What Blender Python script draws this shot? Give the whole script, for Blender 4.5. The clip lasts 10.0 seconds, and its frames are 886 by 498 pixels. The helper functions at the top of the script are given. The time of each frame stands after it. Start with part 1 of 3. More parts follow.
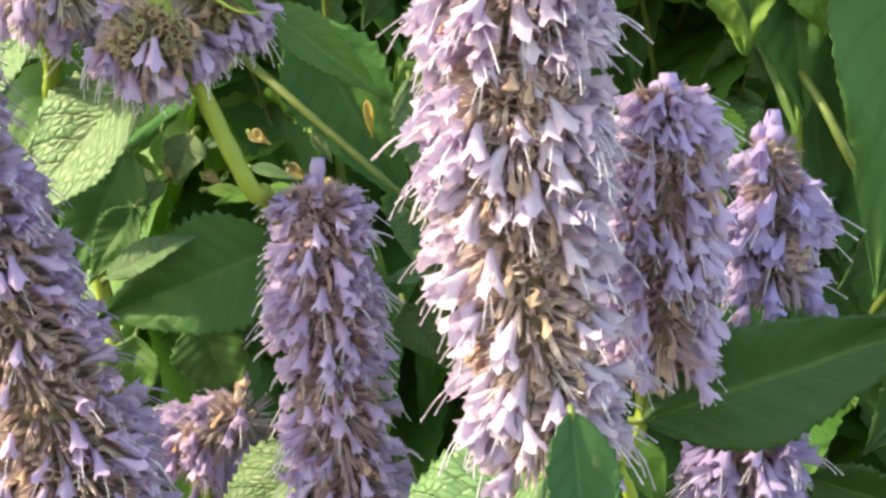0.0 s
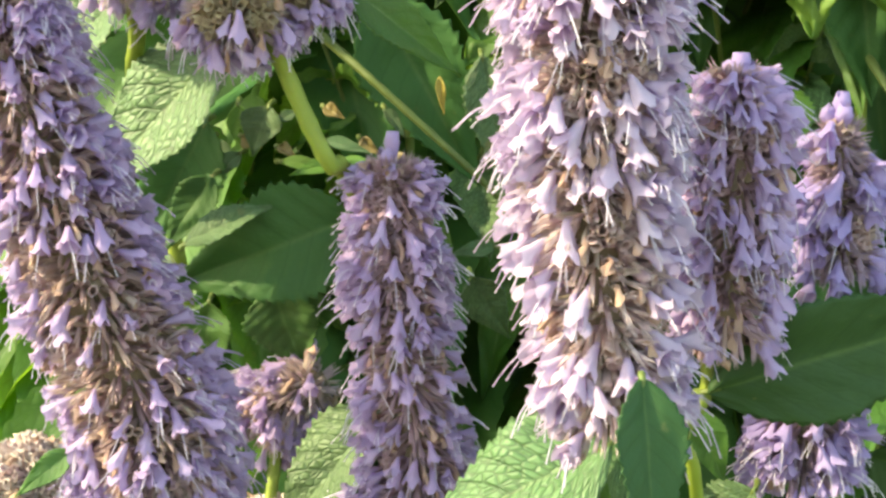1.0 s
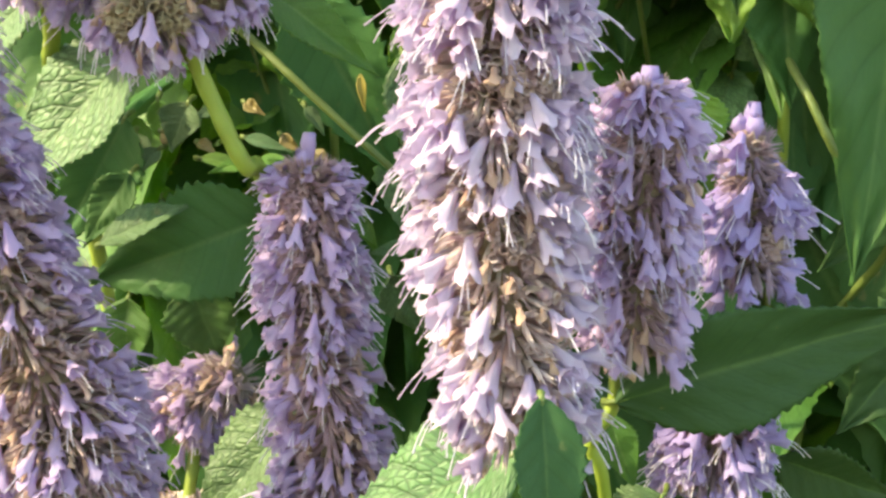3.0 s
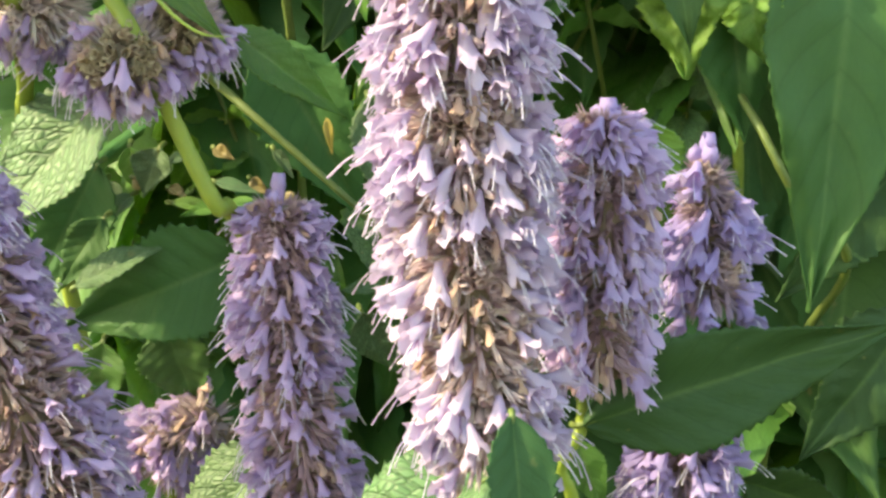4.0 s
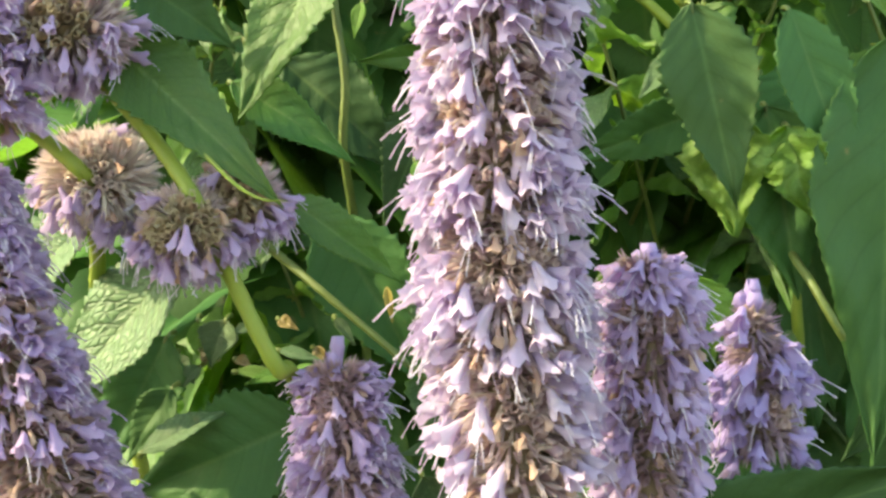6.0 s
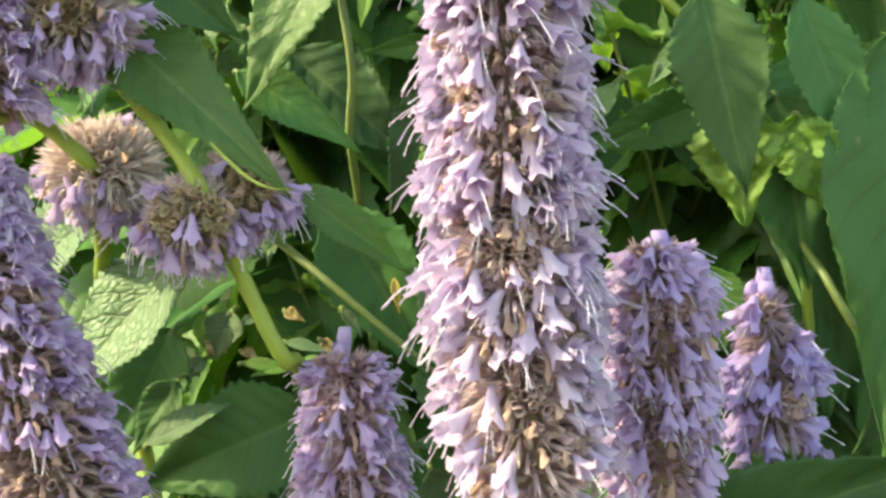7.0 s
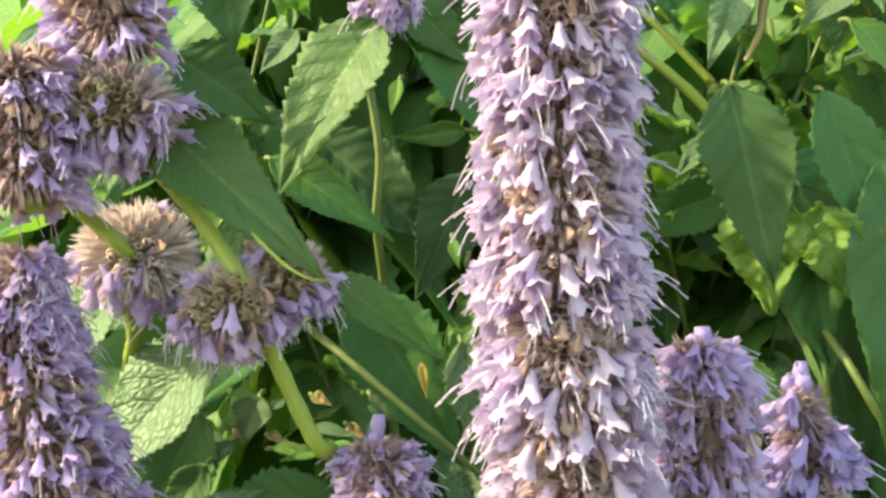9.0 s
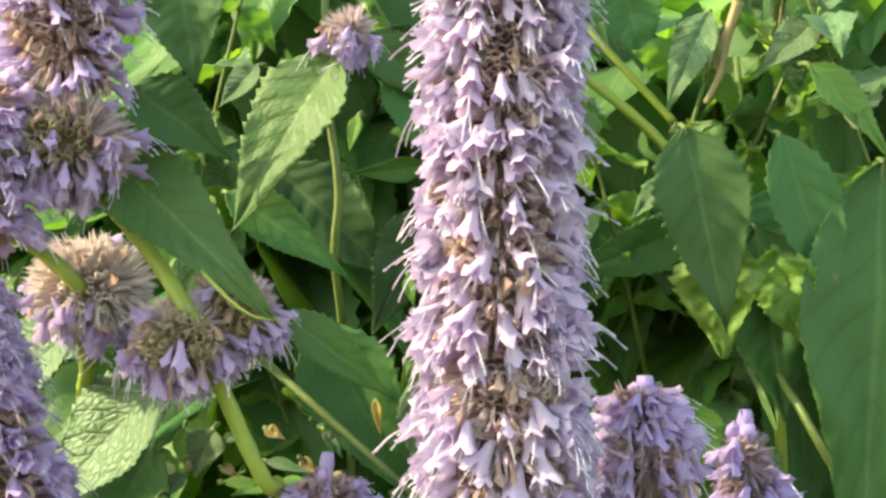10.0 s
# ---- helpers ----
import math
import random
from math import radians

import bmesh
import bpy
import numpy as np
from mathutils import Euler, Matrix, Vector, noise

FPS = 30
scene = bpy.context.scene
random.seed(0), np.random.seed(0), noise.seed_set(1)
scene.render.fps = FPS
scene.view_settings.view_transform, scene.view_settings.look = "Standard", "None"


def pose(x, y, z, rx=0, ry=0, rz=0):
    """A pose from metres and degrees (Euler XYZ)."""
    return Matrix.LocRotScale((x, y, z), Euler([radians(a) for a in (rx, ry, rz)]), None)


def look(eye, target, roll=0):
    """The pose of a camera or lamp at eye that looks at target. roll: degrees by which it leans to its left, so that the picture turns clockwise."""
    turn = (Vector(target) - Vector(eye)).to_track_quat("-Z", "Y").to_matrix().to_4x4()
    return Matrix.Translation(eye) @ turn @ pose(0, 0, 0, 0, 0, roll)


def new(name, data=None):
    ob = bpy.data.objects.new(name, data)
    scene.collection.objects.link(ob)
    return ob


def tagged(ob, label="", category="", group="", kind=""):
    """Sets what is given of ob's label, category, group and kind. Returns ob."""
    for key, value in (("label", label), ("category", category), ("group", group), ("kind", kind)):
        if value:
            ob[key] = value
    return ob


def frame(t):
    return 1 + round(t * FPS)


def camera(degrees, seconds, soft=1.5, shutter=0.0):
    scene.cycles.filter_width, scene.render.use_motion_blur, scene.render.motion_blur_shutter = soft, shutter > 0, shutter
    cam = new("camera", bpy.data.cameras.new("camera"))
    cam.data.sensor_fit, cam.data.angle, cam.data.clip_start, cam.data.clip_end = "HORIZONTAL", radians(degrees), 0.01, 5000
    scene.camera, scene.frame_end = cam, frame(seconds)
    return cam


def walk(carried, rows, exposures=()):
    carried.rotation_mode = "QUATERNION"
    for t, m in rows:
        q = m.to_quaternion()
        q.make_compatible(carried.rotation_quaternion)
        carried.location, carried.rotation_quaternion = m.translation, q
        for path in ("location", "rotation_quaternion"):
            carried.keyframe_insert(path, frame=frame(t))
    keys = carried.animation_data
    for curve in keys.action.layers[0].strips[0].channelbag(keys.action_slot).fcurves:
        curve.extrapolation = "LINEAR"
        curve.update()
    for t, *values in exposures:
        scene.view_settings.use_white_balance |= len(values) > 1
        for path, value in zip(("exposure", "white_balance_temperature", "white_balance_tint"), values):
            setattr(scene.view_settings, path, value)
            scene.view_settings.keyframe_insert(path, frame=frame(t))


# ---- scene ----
# Giant hyssop in flower, seen from a hand's breadth: lengths below are in millimetres from the middle of the big spike.
HEIGHT = 0.80                              # that middle stands 80 cm over the soil


def mm(x, y, z):
    return Vector((x / 1000, y / 1000, HEIGHT + z / 1000))


# ---- camera and walk: seconds, eye, target, roll ----
PATH = [
    (0, (-4.28, -188.16, 5.07), (-6.71, 60.00, -25.15), -0.26),
    (0.5, (-13.21, -192.02, 7.67), (-20.61, 54.87, -30.95), 1.54),
    (1, (-8.35, -194.65, 3.14), (-18.35, 53.07, -29.02), 0.78),
    (1.5, (-3.25, -188.48, 13.50), (-11.51, 58.05, -27.14), 0.32),
    (2, (-4.06, -193.38, -3.70), (-6.06, 54.45, -36.54), 1.09),
    (2.5, (-5.45, -192.07, 15.18), (-6.72, 54.25, -27.51), 1.02),
    (2.7, (0.79, -192.56, 12.03), (-4.05, 54.17, -27.98), 1.31),
    (3.8, (-7.46, -196.00, 10.63), (-2.26, 50.93, -28.08), 1.43),
    (4, (-1.63, -200.81, 7.12), (1.16, 47.53, -21.50), 0.32),
    (4.5, (-2.47, -203.43, -2.45), (3.23, 46.19, -14.91), 0.05),
    (5, (5.61, -204.12, 1.70), (5.30, 45.83, -3.43), -0.40),
    (5.5, (6.26, -207.40, -6.71), (-2.06, 42.42, -2.00), -1.23),
    (6, (6.36, -207.67, -5.07), (-7.00, 41.78, 4.49), -1.24),
    (6.2, (7.07, -206.48, -8.49), (-5.60, 43.05, 0.19), -0.88),
    (7.3, (2.83, -205.22, -6.63), (-11.06, 44.16, 4.19), -1.49),
    (7.5, (-9.00, -205.93, -6.47), (-18.17, 43.64, 4.88), -0.80),
    (8, (-0.66, -206.23, -14.82), (-10.32, 43.14, 0.13), -2.38),
    (8.5, (-1.66, -207.10, -10.23), (-11.31, 41.84, 10.70), -2.58),
    (9, (-8.19, -208.64, -0.16), (-14.92, 40.60, 18.10), -1.02),
    (9.5, (-14.15, -207.64, 3.72), (-13.12, 41.90, 18.73), -1.26),
    (10, (0.33, -209.46, 5.50), (-6.18, 39.69, 25.06), 0.03),
]
cam = camera(33, 10.0, soft=2.8)
walk(cam, [(t, look(mm(*eye), mm(*aim), roll)) for t, eye, aim, roll in PATH], [(0, 2.38, 10250, -13), (10, 2.38, 10250, -13)])

# ---- sky, sun, exposure ----
SUN_FROM = Vector((-0.78, -0.12, 0.61)).normalized()
world = bpy.data.worlds.new("sky")
scene.world = world
world.use_nodes = True
wn = world.node_tree.nodes
sky = wn.new("ShaderNodeTexSky")
sky.sky_type, sky.sun_disc = "NISHITA", False
sky.sun_elevation = math.asin(SUN_FROM.z)
sky.sun_rotation = math.atan2(SUN_FROM.x, SUN_FROM.y)
world.node_tree.links.new(sky.outputs[0], wn["Background"].inputs[0])
wn["Background"].inputs[1].default_value = 0.15
sun = new("sun", bpy.data.lights.new("sun", "SUN"))
sun.data.energy, sun.data.angle, sun.data.color = 1.8, radians(0.6), (1.0, 0.93, 0.82)
sun.matrix_world = look(SUN_FROM * 20, (0, 0, 0))

# ---- materials ----


class Net:
    """A short way to wire up a material."""

    def __init__(self, name):
        self.mat = bpy.data.materials.new(name)
        self.mat.use_nodes = True
        self.tree = self.mat.node_tree
        self.bsdf = self.tree.nodes["Principled BSDF"]

    def node(self, kind, ins=(), **props):
        n = self.tree.nodes.new("ShaderNode" + kind)
        for k, v in props.items():
            setattr(n, k, v)
        for k, v in dict(ins).items():
            self.put(n.inputs[k], v)
        return n

    def put(self, socket, v):
        if isinstance(v, bpy.types.NodeSocket):
            self.tree.links.new(v, socket)
        else:
            socket.default_value = v

    def math(self, op, a, b=0.0, c=0.0):
        return self.node("Math", {0: a, 1: b, 2: c}, operation=op).outputs[0]

    def mix(self, f, a, b, kind="MIX"):
        n = self.node("Mix", data_type="RGBA", blend_type=kind)
        self.put(n.inputs[0], f), self.put(n.inputs[6], a), self.put(n.inputs[7], b)
        return n.outputs[2]

    def ramp(self, f, *stops):
        n = self.node("ValToRGB", {0: f})
        while len(n.color_ramp.elements) < len(stops):
            n.color_ramp.elements.new(0.5)
        for e, (at, col) in zip(n.color_ramp.elements, stops):
            e.position, e.color = at, (*col, 1)
        return n.outputs[0]

    def noise(self, scale, detail=3.0, rough=0.55):
        where = self.node("TexCoord").outputs["Object"]
        return self.node("TexNoise", {"Vector": where, "Scale": scale, "Detail": detail, "Roughness": rough}).outputs[0]

    def bump(self, height, strength, distance):
        n = self.node("Bump", {"Height": height, "Strength": strength, "Distance": distance})
        self.tree.links.new(n.outputs[0], self.bsdf.inputs["Normal"])
        return n.outputs[0]

    def see_through(self, colour, share):
        """Lets part of the light come through, as a thin blade or petal does."""
        t = self.node("BsdfTranslucent", {"Color": colour})
        m = self.node("MixShader", {0: share, 1: self.bsdf.outputs[0], 2: t.outputs[0]})
        self.tree.links.new(m.outputs[0], self.tree.nodes["Material Output"].inputs[0])


def leaf_material(name, low, high, vein, glow, rough=0.45, share=0.36, relief=0.3, gloss=0.5, net_dark=0.3):
    """Netted hyssop leaf: midrib and side veins from the blade's own coordinates, small cells between."""
    m = Net(name)
    uv = m.node("UVMap").outputs[0]
    sep = m.node("SeparateXYZ", {0: uv})
    across = m.math("ABSOLUTE", m.math("SUBTRACT", sep.outputs[0], 0.5))
    across = m.math("MULTIPLY", across, 2.0)
    along = m.math("SUBTRACT", sep.outputs[1], m.math("MULTIPLY", across, 0.21))
    saw = m.math("PINGPONG", m.math("ADD", m.math("MULTIPLY", along, 8.5), m.math("MULTIPLY", m.noise(40.0, 1.0), 0.35)), 0.5)
    side = m.node("MapRange", {0: saw, 1: 0.01, 2: 0.075, 3: 1.0, 4: 0.0}).outputs[0]
    rib = m.node("MapRange", {0: across, 1: 0.015, 2: 0.07, 3: 1.0, 4: 0.0}).outputs[0]
    veins = m.math("MAXIMUM", side, rib)
    brick = m.node("CombineXYZ", {0: m.math("MULTIPLY", across, 6.5), 1: m.math("MULTIPLY", along, 23.0), 2: m.math("MULTIPLY", m.noise(35.0, 1.0), 0.8)}).outputs[0]
    cells = m.node("TexVoronoi", {"Vector": brick, "Scale": 1.0, "Randomness": 0.9}, feature="DISTANCE_TO_EDGE").outputs[0]
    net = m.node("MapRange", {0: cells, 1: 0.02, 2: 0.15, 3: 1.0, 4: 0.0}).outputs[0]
    rand = m.node("ObjectInfo").outputs["Random"]
    base = m.mix(m.noise(55.0), low, high)
    base = m.mix(m.math("MULTIPLY", m.noise(420.0), 0.45), base, (high[0] * 1.3, high[1] * 1.2, high[2], 1))
    hue = m.node("HueSaturation", {"Hue": m.math("MULTIPLY_ADD", rand, 0.03, 0.485), "Value": m.math("MULTIPLY_ADD", rand, 0.35, 0.83), "Color": base})
    col = m.mix(m.math("MULTIPLY", rib, 0.65), hue.outputs[0], vein)
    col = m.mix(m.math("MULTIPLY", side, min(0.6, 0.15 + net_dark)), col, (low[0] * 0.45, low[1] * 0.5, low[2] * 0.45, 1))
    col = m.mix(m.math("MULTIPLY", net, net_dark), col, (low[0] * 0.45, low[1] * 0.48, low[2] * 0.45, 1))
    spots = m.node("MapRange", {0: m.noise(210.0, 2.0), 1: 0.72, 2: 0.78}).outputs[0]
    col = m.mix(m.math("MULTIPLY", spots, 0.6), col, (0.22, 0.17, 0.07, 1))
    m.put(m.bsdf.inputs["Base Color"], col)
    m.put(m.bsdf.inputs["Roughness"], m.math("MULTIPLY_ADD", m.noise(900.0), 0.2, rough))
    m.bsdf.inputs["Specular IOR Level"].default_value = gloss
    dome = m.node("MapRange", {0: cells, 1: 0.0, 2: 0.28}, interpolation_type="SMOOTHSTEP").outputs[0]
    high_ = m.math("SUBTRACT", m.math("MULTIPLY", dome, 0.75), m.math("MULTIPLY", veins, 0.7))
    m.bump(m.math("ADD", high_, m.math("MULTIPLY", m.noise(1500.0), 0.1)), relief, 0.0005)
    m.see_through(glow, share)
    return m.mat


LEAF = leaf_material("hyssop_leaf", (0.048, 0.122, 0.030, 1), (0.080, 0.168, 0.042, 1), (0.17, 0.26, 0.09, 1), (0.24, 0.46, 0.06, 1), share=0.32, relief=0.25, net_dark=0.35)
LEAF_SHADED = leaf_material("hyssop_leaf_shaded", (0.034, 0.096, 0.030, 1), (0.054, 0.126, 0.040, 1), (0.10, 0.18, 0.06, 1), (0.15, 0.30, 0.05, 1), 0.5, 0.20, 0.14, 0.3, 0.08)
LEAF_SHADED_DARK = leaf_material("hyssop_leaf_shaded_dark", (0.019, 0.052, 0.018, 1), (0.029, 0.068, 0.023, 1), (0.07, 0.12, 0.04, 1), (0.07, 0.15, 0.03, 1), 0.55, 0.10, 0.12, 0.3, 0.06)
LEAF_SUNLIT = leaf_material("hyssop_leaf_sunlit", (0.078, 0.150, 0.066, 1), (0.112, 0.196, 0.090, 1), (0.17, 0.25, 0.12, 1), (0.14, 0.28, 0.07, 1), 0.42, 0.18, 0.50, net_dark=0.7)
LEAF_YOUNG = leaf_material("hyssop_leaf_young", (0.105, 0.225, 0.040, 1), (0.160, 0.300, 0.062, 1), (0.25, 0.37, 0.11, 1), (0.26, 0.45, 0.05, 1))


def stem_material(name, a, b):
    m = Net(name)
    col = m.mix(m.noise(160.0), a, b)
    col = m.mix(m.math("MULTIPLY", m.noise(1400.0), 0.35), col, (0.30, 0.26, 0.10, 1))
    m.put(m.bsdf.inputs["Base Color"], col)
    m.bsdf.inputs["Roughness"].default_value = 0.5
    m.bump(m.noise(2500.0), 0.3, 0.0002)
    m.see_through((0.3, 0.4, 0.05, 1), 0.12)
    return m.mat


STEM = stem_material("green_stem", (0.19, 0.27, 0.035, 1), (0.27, 0.34, 0.05, 1))
STEM_BROWN = stem_material("woody_stem", (0.16, 0.11, 0.05, 1), (0.24, 0.16, 0.07, 1))
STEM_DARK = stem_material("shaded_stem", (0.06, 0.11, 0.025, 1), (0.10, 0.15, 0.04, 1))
STRAW = stem_material("straw", (0.42, 0.28, 0.06, 1), (0.50, 0.36, 0.10, 1))
CORE = stem_material("spike_core", (0.17, 0.10, 0.09, 1), (0.24, 0.15, 0.14, 1))


def petal_material(name, tones, pale, share, island=False):
    """Lilac petal: tone by piece, paler towards the lip."""
    m = Net(name)
    rand = m.node("NewGeometry").outputs["Random Per Island"] if island else m.node("ObjectInfo").outputs["Random"]
    n = len(tones)
    col = m.ramp(rand, *[(k / max(1, n - 1), c) for k, c in enumerate(tones)])
    v = m.node("SeparateXYZ", {0: m.node("UVMap").outputs[0]}).outputs[1]
    col = m.mix(m.math("MULTIPLY", v, 0.55), col, pale)
    col = m.mix(m.math("MULTIPLY", m.noise(1900.0), 0.3), col, (0.36, 0.24, 0.50, 1))
    m.put(m.bsdf.inputs["Base Color"], col)
    m.bsdf.inputs["Roughness"].default_value = 0.6
    m.bsdf.inputs["Specular IOR Level"].default_value = 0.3
    m.bump(m.noise(4000.0), 0.25, 0.0002)
    m.see_through((0.60, 0.45, 0.75, 1), share)
    return m.mat


LILAC = ((0.48, 0.33, 0.56), (0.58, 0.45, 0.63), (0.52, 0.37, 0.58), (0.62, 0.51, 0.66))
BLUE = ((0.34, 0.21, 0.48), (0.43, 0.30, 0.56), (0.38, 0.25, 0.52), (0.48, 0.36, 0.60))
PETAL = petal_material("lilac_petal", LILAC, (0.65, 0.53, 0.69, 1), 0.34)
PETAL_DEEP = petal_material("deep_violet_petal", ((0.28, 0.20, 0.50), (0.35, 0.26, 0.57), (0.31, 0.22, 0.53)), (0.42, 0.34, 0.63, 1), 0.32)
PETAL_BLUE = petal_material("violet_petal", BLUE, (0.54, 0.41, 0.65, 1), 0.32)
STAMEN = petal_material("stamen", ((0.66, 0.58, 0.74), (0.72, 0.66, 0.80)), (0.78, 0.72, 0.84, 1), 0.25)


def calyx_material(name, tones, tip):
    m = Net(name)
    geo = m.node("NewGeometry").outputs["Random Per Island"]
    ob = m.node("ObjectInfo").outputs["Random"]
    rand = m.math("FRACT", m.math("MULTIPLY_ADD", geo, 3.7, ob))
    col = m.ramp(rand, *[(k / (len(tones) - 1), c) for k, c in enumerate(tones)])
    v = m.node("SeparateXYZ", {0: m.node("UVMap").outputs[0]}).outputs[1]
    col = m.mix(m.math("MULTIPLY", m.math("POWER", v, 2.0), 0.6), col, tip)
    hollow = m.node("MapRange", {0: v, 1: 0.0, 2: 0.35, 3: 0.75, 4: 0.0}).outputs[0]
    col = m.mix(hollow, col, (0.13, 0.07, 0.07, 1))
    col = m.mix(m.math("MULTIPLY", m.noise(2600.0), 0.3), col, (0.32, 0.20, 0.20, 1))
    m.put(m.bsdf.inputs["Base Color"], col)
    m.bsdf.inputs["Roughness"].default_value = 0.7
    m.bump(m.noise(5000.0), 0.4, 0.0002)
    m.see_through((0.58, 0.44, 0.42, 1), 0.32)
    return m.mat


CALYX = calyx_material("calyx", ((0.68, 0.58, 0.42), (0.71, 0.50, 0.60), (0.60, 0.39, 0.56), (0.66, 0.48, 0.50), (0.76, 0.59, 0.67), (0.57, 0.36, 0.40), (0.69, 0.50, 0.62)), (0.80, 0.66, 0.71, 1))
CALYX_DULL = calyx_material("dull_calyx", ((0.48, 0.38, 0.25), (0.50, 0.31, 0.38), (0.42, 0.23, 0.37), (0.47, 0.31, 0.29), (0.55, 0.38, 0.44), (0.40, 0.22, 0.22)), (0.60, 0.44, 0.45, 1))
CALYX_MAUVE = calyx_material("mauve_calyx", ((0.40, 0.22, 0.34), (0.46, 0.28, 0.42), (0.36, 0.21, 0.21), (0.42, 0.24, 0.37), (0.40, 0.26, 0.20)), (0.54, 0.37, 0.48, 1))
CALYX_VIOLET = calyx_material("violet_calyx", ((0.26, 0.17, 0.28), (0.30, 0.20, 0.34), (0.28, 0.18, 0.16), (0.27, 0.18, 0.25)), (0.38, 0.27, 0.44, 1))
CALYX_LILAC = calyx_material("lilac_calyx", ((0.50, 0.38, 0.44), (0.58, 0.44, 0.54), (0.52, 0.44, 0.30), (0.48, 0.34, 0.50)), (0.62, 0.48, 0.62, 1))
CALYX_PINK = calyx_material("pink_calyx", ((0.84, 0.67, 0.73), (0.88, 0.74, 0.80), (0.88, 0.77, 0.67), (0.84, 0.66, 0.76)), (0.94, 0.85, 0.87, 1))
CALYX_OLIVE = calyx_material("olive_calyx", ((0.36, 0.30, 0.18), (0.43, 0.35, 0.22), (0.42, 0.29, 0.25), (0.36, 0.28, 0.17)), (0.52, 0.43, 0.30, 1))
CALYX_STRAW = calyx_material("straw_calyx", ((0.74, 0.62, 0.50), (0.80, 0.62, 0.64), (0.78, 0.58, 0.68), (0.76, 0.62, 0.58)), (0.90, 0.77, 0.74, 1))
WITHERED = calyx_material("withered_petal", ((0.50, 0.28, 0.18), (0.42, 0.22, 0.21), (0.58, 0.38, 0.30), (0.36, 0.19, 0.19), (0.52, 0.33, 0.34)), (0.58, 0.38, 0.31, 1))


def soil_material():
    m = Net("soil")
    col = m.mix(m.noise(9.0), (0.070, 0.054, 0.038, 1), (0.115, 0.092, 0.066, 1))
    m.put(m.bsdf.inputs["Base Color"], m.mix(m.noise(140.0), col, (0.090, 0.073, 0.053, 1)))
    m.bsdf.inputs["Roughness"].default_value = 0.95
    m.bump(m.noise(60.0, 6.0), 0.8, 0.02)
    return m.mat


SOIL = soil_material()

# ---- mesh building ----


class Shape:
    """Vertices, faces, blade coordinates and material numbers, gathered for one mesh."""

    def __init__(self):
        self.v, self.f, self.uv, self.m = [], [], [], []

    def add(self, v, f, uv, mat=0):
        o = len(self.v)
        self.v += [tuple(p) for p in v]
        self.uv += uv
        self.f += [tuple(i + o for i in q) for q in f]
        self.m += [mat] * len(f)
        return self

    def mesh(self, name, mats, smooth=True):
        me = bpy.data.meshes.new(name)
        me.from_pydata(self.v, [], self.f)
        for m in mats:
            me.materials.append(m)
        me.polygons.foreach_set("material_index", self.m)
        me.polygons.foreach_set("use_smooth", [smooth] * len(self.f))
        layer = me.uv_layers.new(name="UVMap")
        idx = np.empty(len(me.loops), dtype=np.int32)
        me.loops.foreach_get("vertex_index", idx)
        layer.data.foreach_set("uv", np.array(self.uv, dtype=np.float32)[idx].ravel())
        me.update()
        return me


def curve_points(pts, n):
    """n points on a smooth line through pts (Catmull-Rom, stepped by the root of the distances, so that it never loops)."""
    pts = [Vector(p) for p in pts]
    if len(pts) == 2:
        return [pts[0].lerp(pts[1], k / (n - 1)) for k in range(n)]
    ext = [2 * pts[0] - pts[1], *pts, 2 * pts[-1] - pts[-2]]
    knot = [0.0]
    for a, b in zip(ext, ext[1:]):
        knot.append(knot[-1] + max(1e-9, (b - a).length) ** 0.5)
    out = []
    for k in range(n):
        x = k / (n - 1) * (len(pts) - 1)
        i = min(int(x), len(pts) - 2)
        k0, k1, k2, k3 = knot[i : i + 4]
        p0, p1, p2, p3 = ext[i : i + 4]
        t = k1 + (x - i) * (k2 - k1)
        a1 = p0.lerp(p1, (t - k0) / (k1 - k0))
        a2 = p1.lerp(p2, (t - k1) / (k2 - k1))
        a3 = p2.lerp(p3, (t - k2) / (k3 - k2))
        b1, b2 = a1.lerp(a2, (t - k0) / (k2 - k0)), a2.lerp(a3, (t - k1) / (k3 - k1))
        out.append(b1.lerp(b2, (t - k1) / (k2 - k1)))
    return out


def tube(path, radii, sides, ends=True, square=0.0):
    """Vertices, faces and coordinates of a tube along a path."""
    v, f, uv = [], [], []
    ref = Vector((0.31, 0.87, 0.38)).normalized()
    for k, p in enumerate(path):
        d = (path[min(k + 1, len(path) - 1)] - path[max(k - 1, 0)]).normalized()
        a = d.cross(ref).normalized()
        b = d.cross(a)
        for s in range(sides):
            w = 2 * math.pi * s / sides
            r = radii[k] * (1 + square * math.cos(4 * w))
            v.append(p + a * (r * math.cos(w)) + b * (r * math.sin(w)))
            uv.append((s / sides, k / (len(path) - 1)))
        if k:
            o = (k - 1) * sides
            f += [(o + s, o + (s + 1) % sides, o + sides + (s + 1) % sides, o + sides + s) for s in range(sides)]
    if ends:
        f += [tuple(range(sides))[::-1], tuple(range(len(v) - sides, len(v)))]
    return v, f, uv


def root(name, where, label, category, group=""):
    ob = new(name)
    ob.location = where
    ob.empty_display_size = 0.02
    return tagged(ob, label, category, group)


def part(name, me, parent, label="", m=None, kind=""):
    """One mesh under a thing (an Empty that only stands somewhere) or under one of its parts."""
    ob = new(name, me)
    ob.parent = parent
    if parent.type == "EMPTY":
        ob.matrix_parent_inverse = Matrix.Translation(-parent.location)
    if m is not None:
        ob.matrix_basis = m
    return tagged(ob, label, kind=kind)


# ---- florets, calyces ----


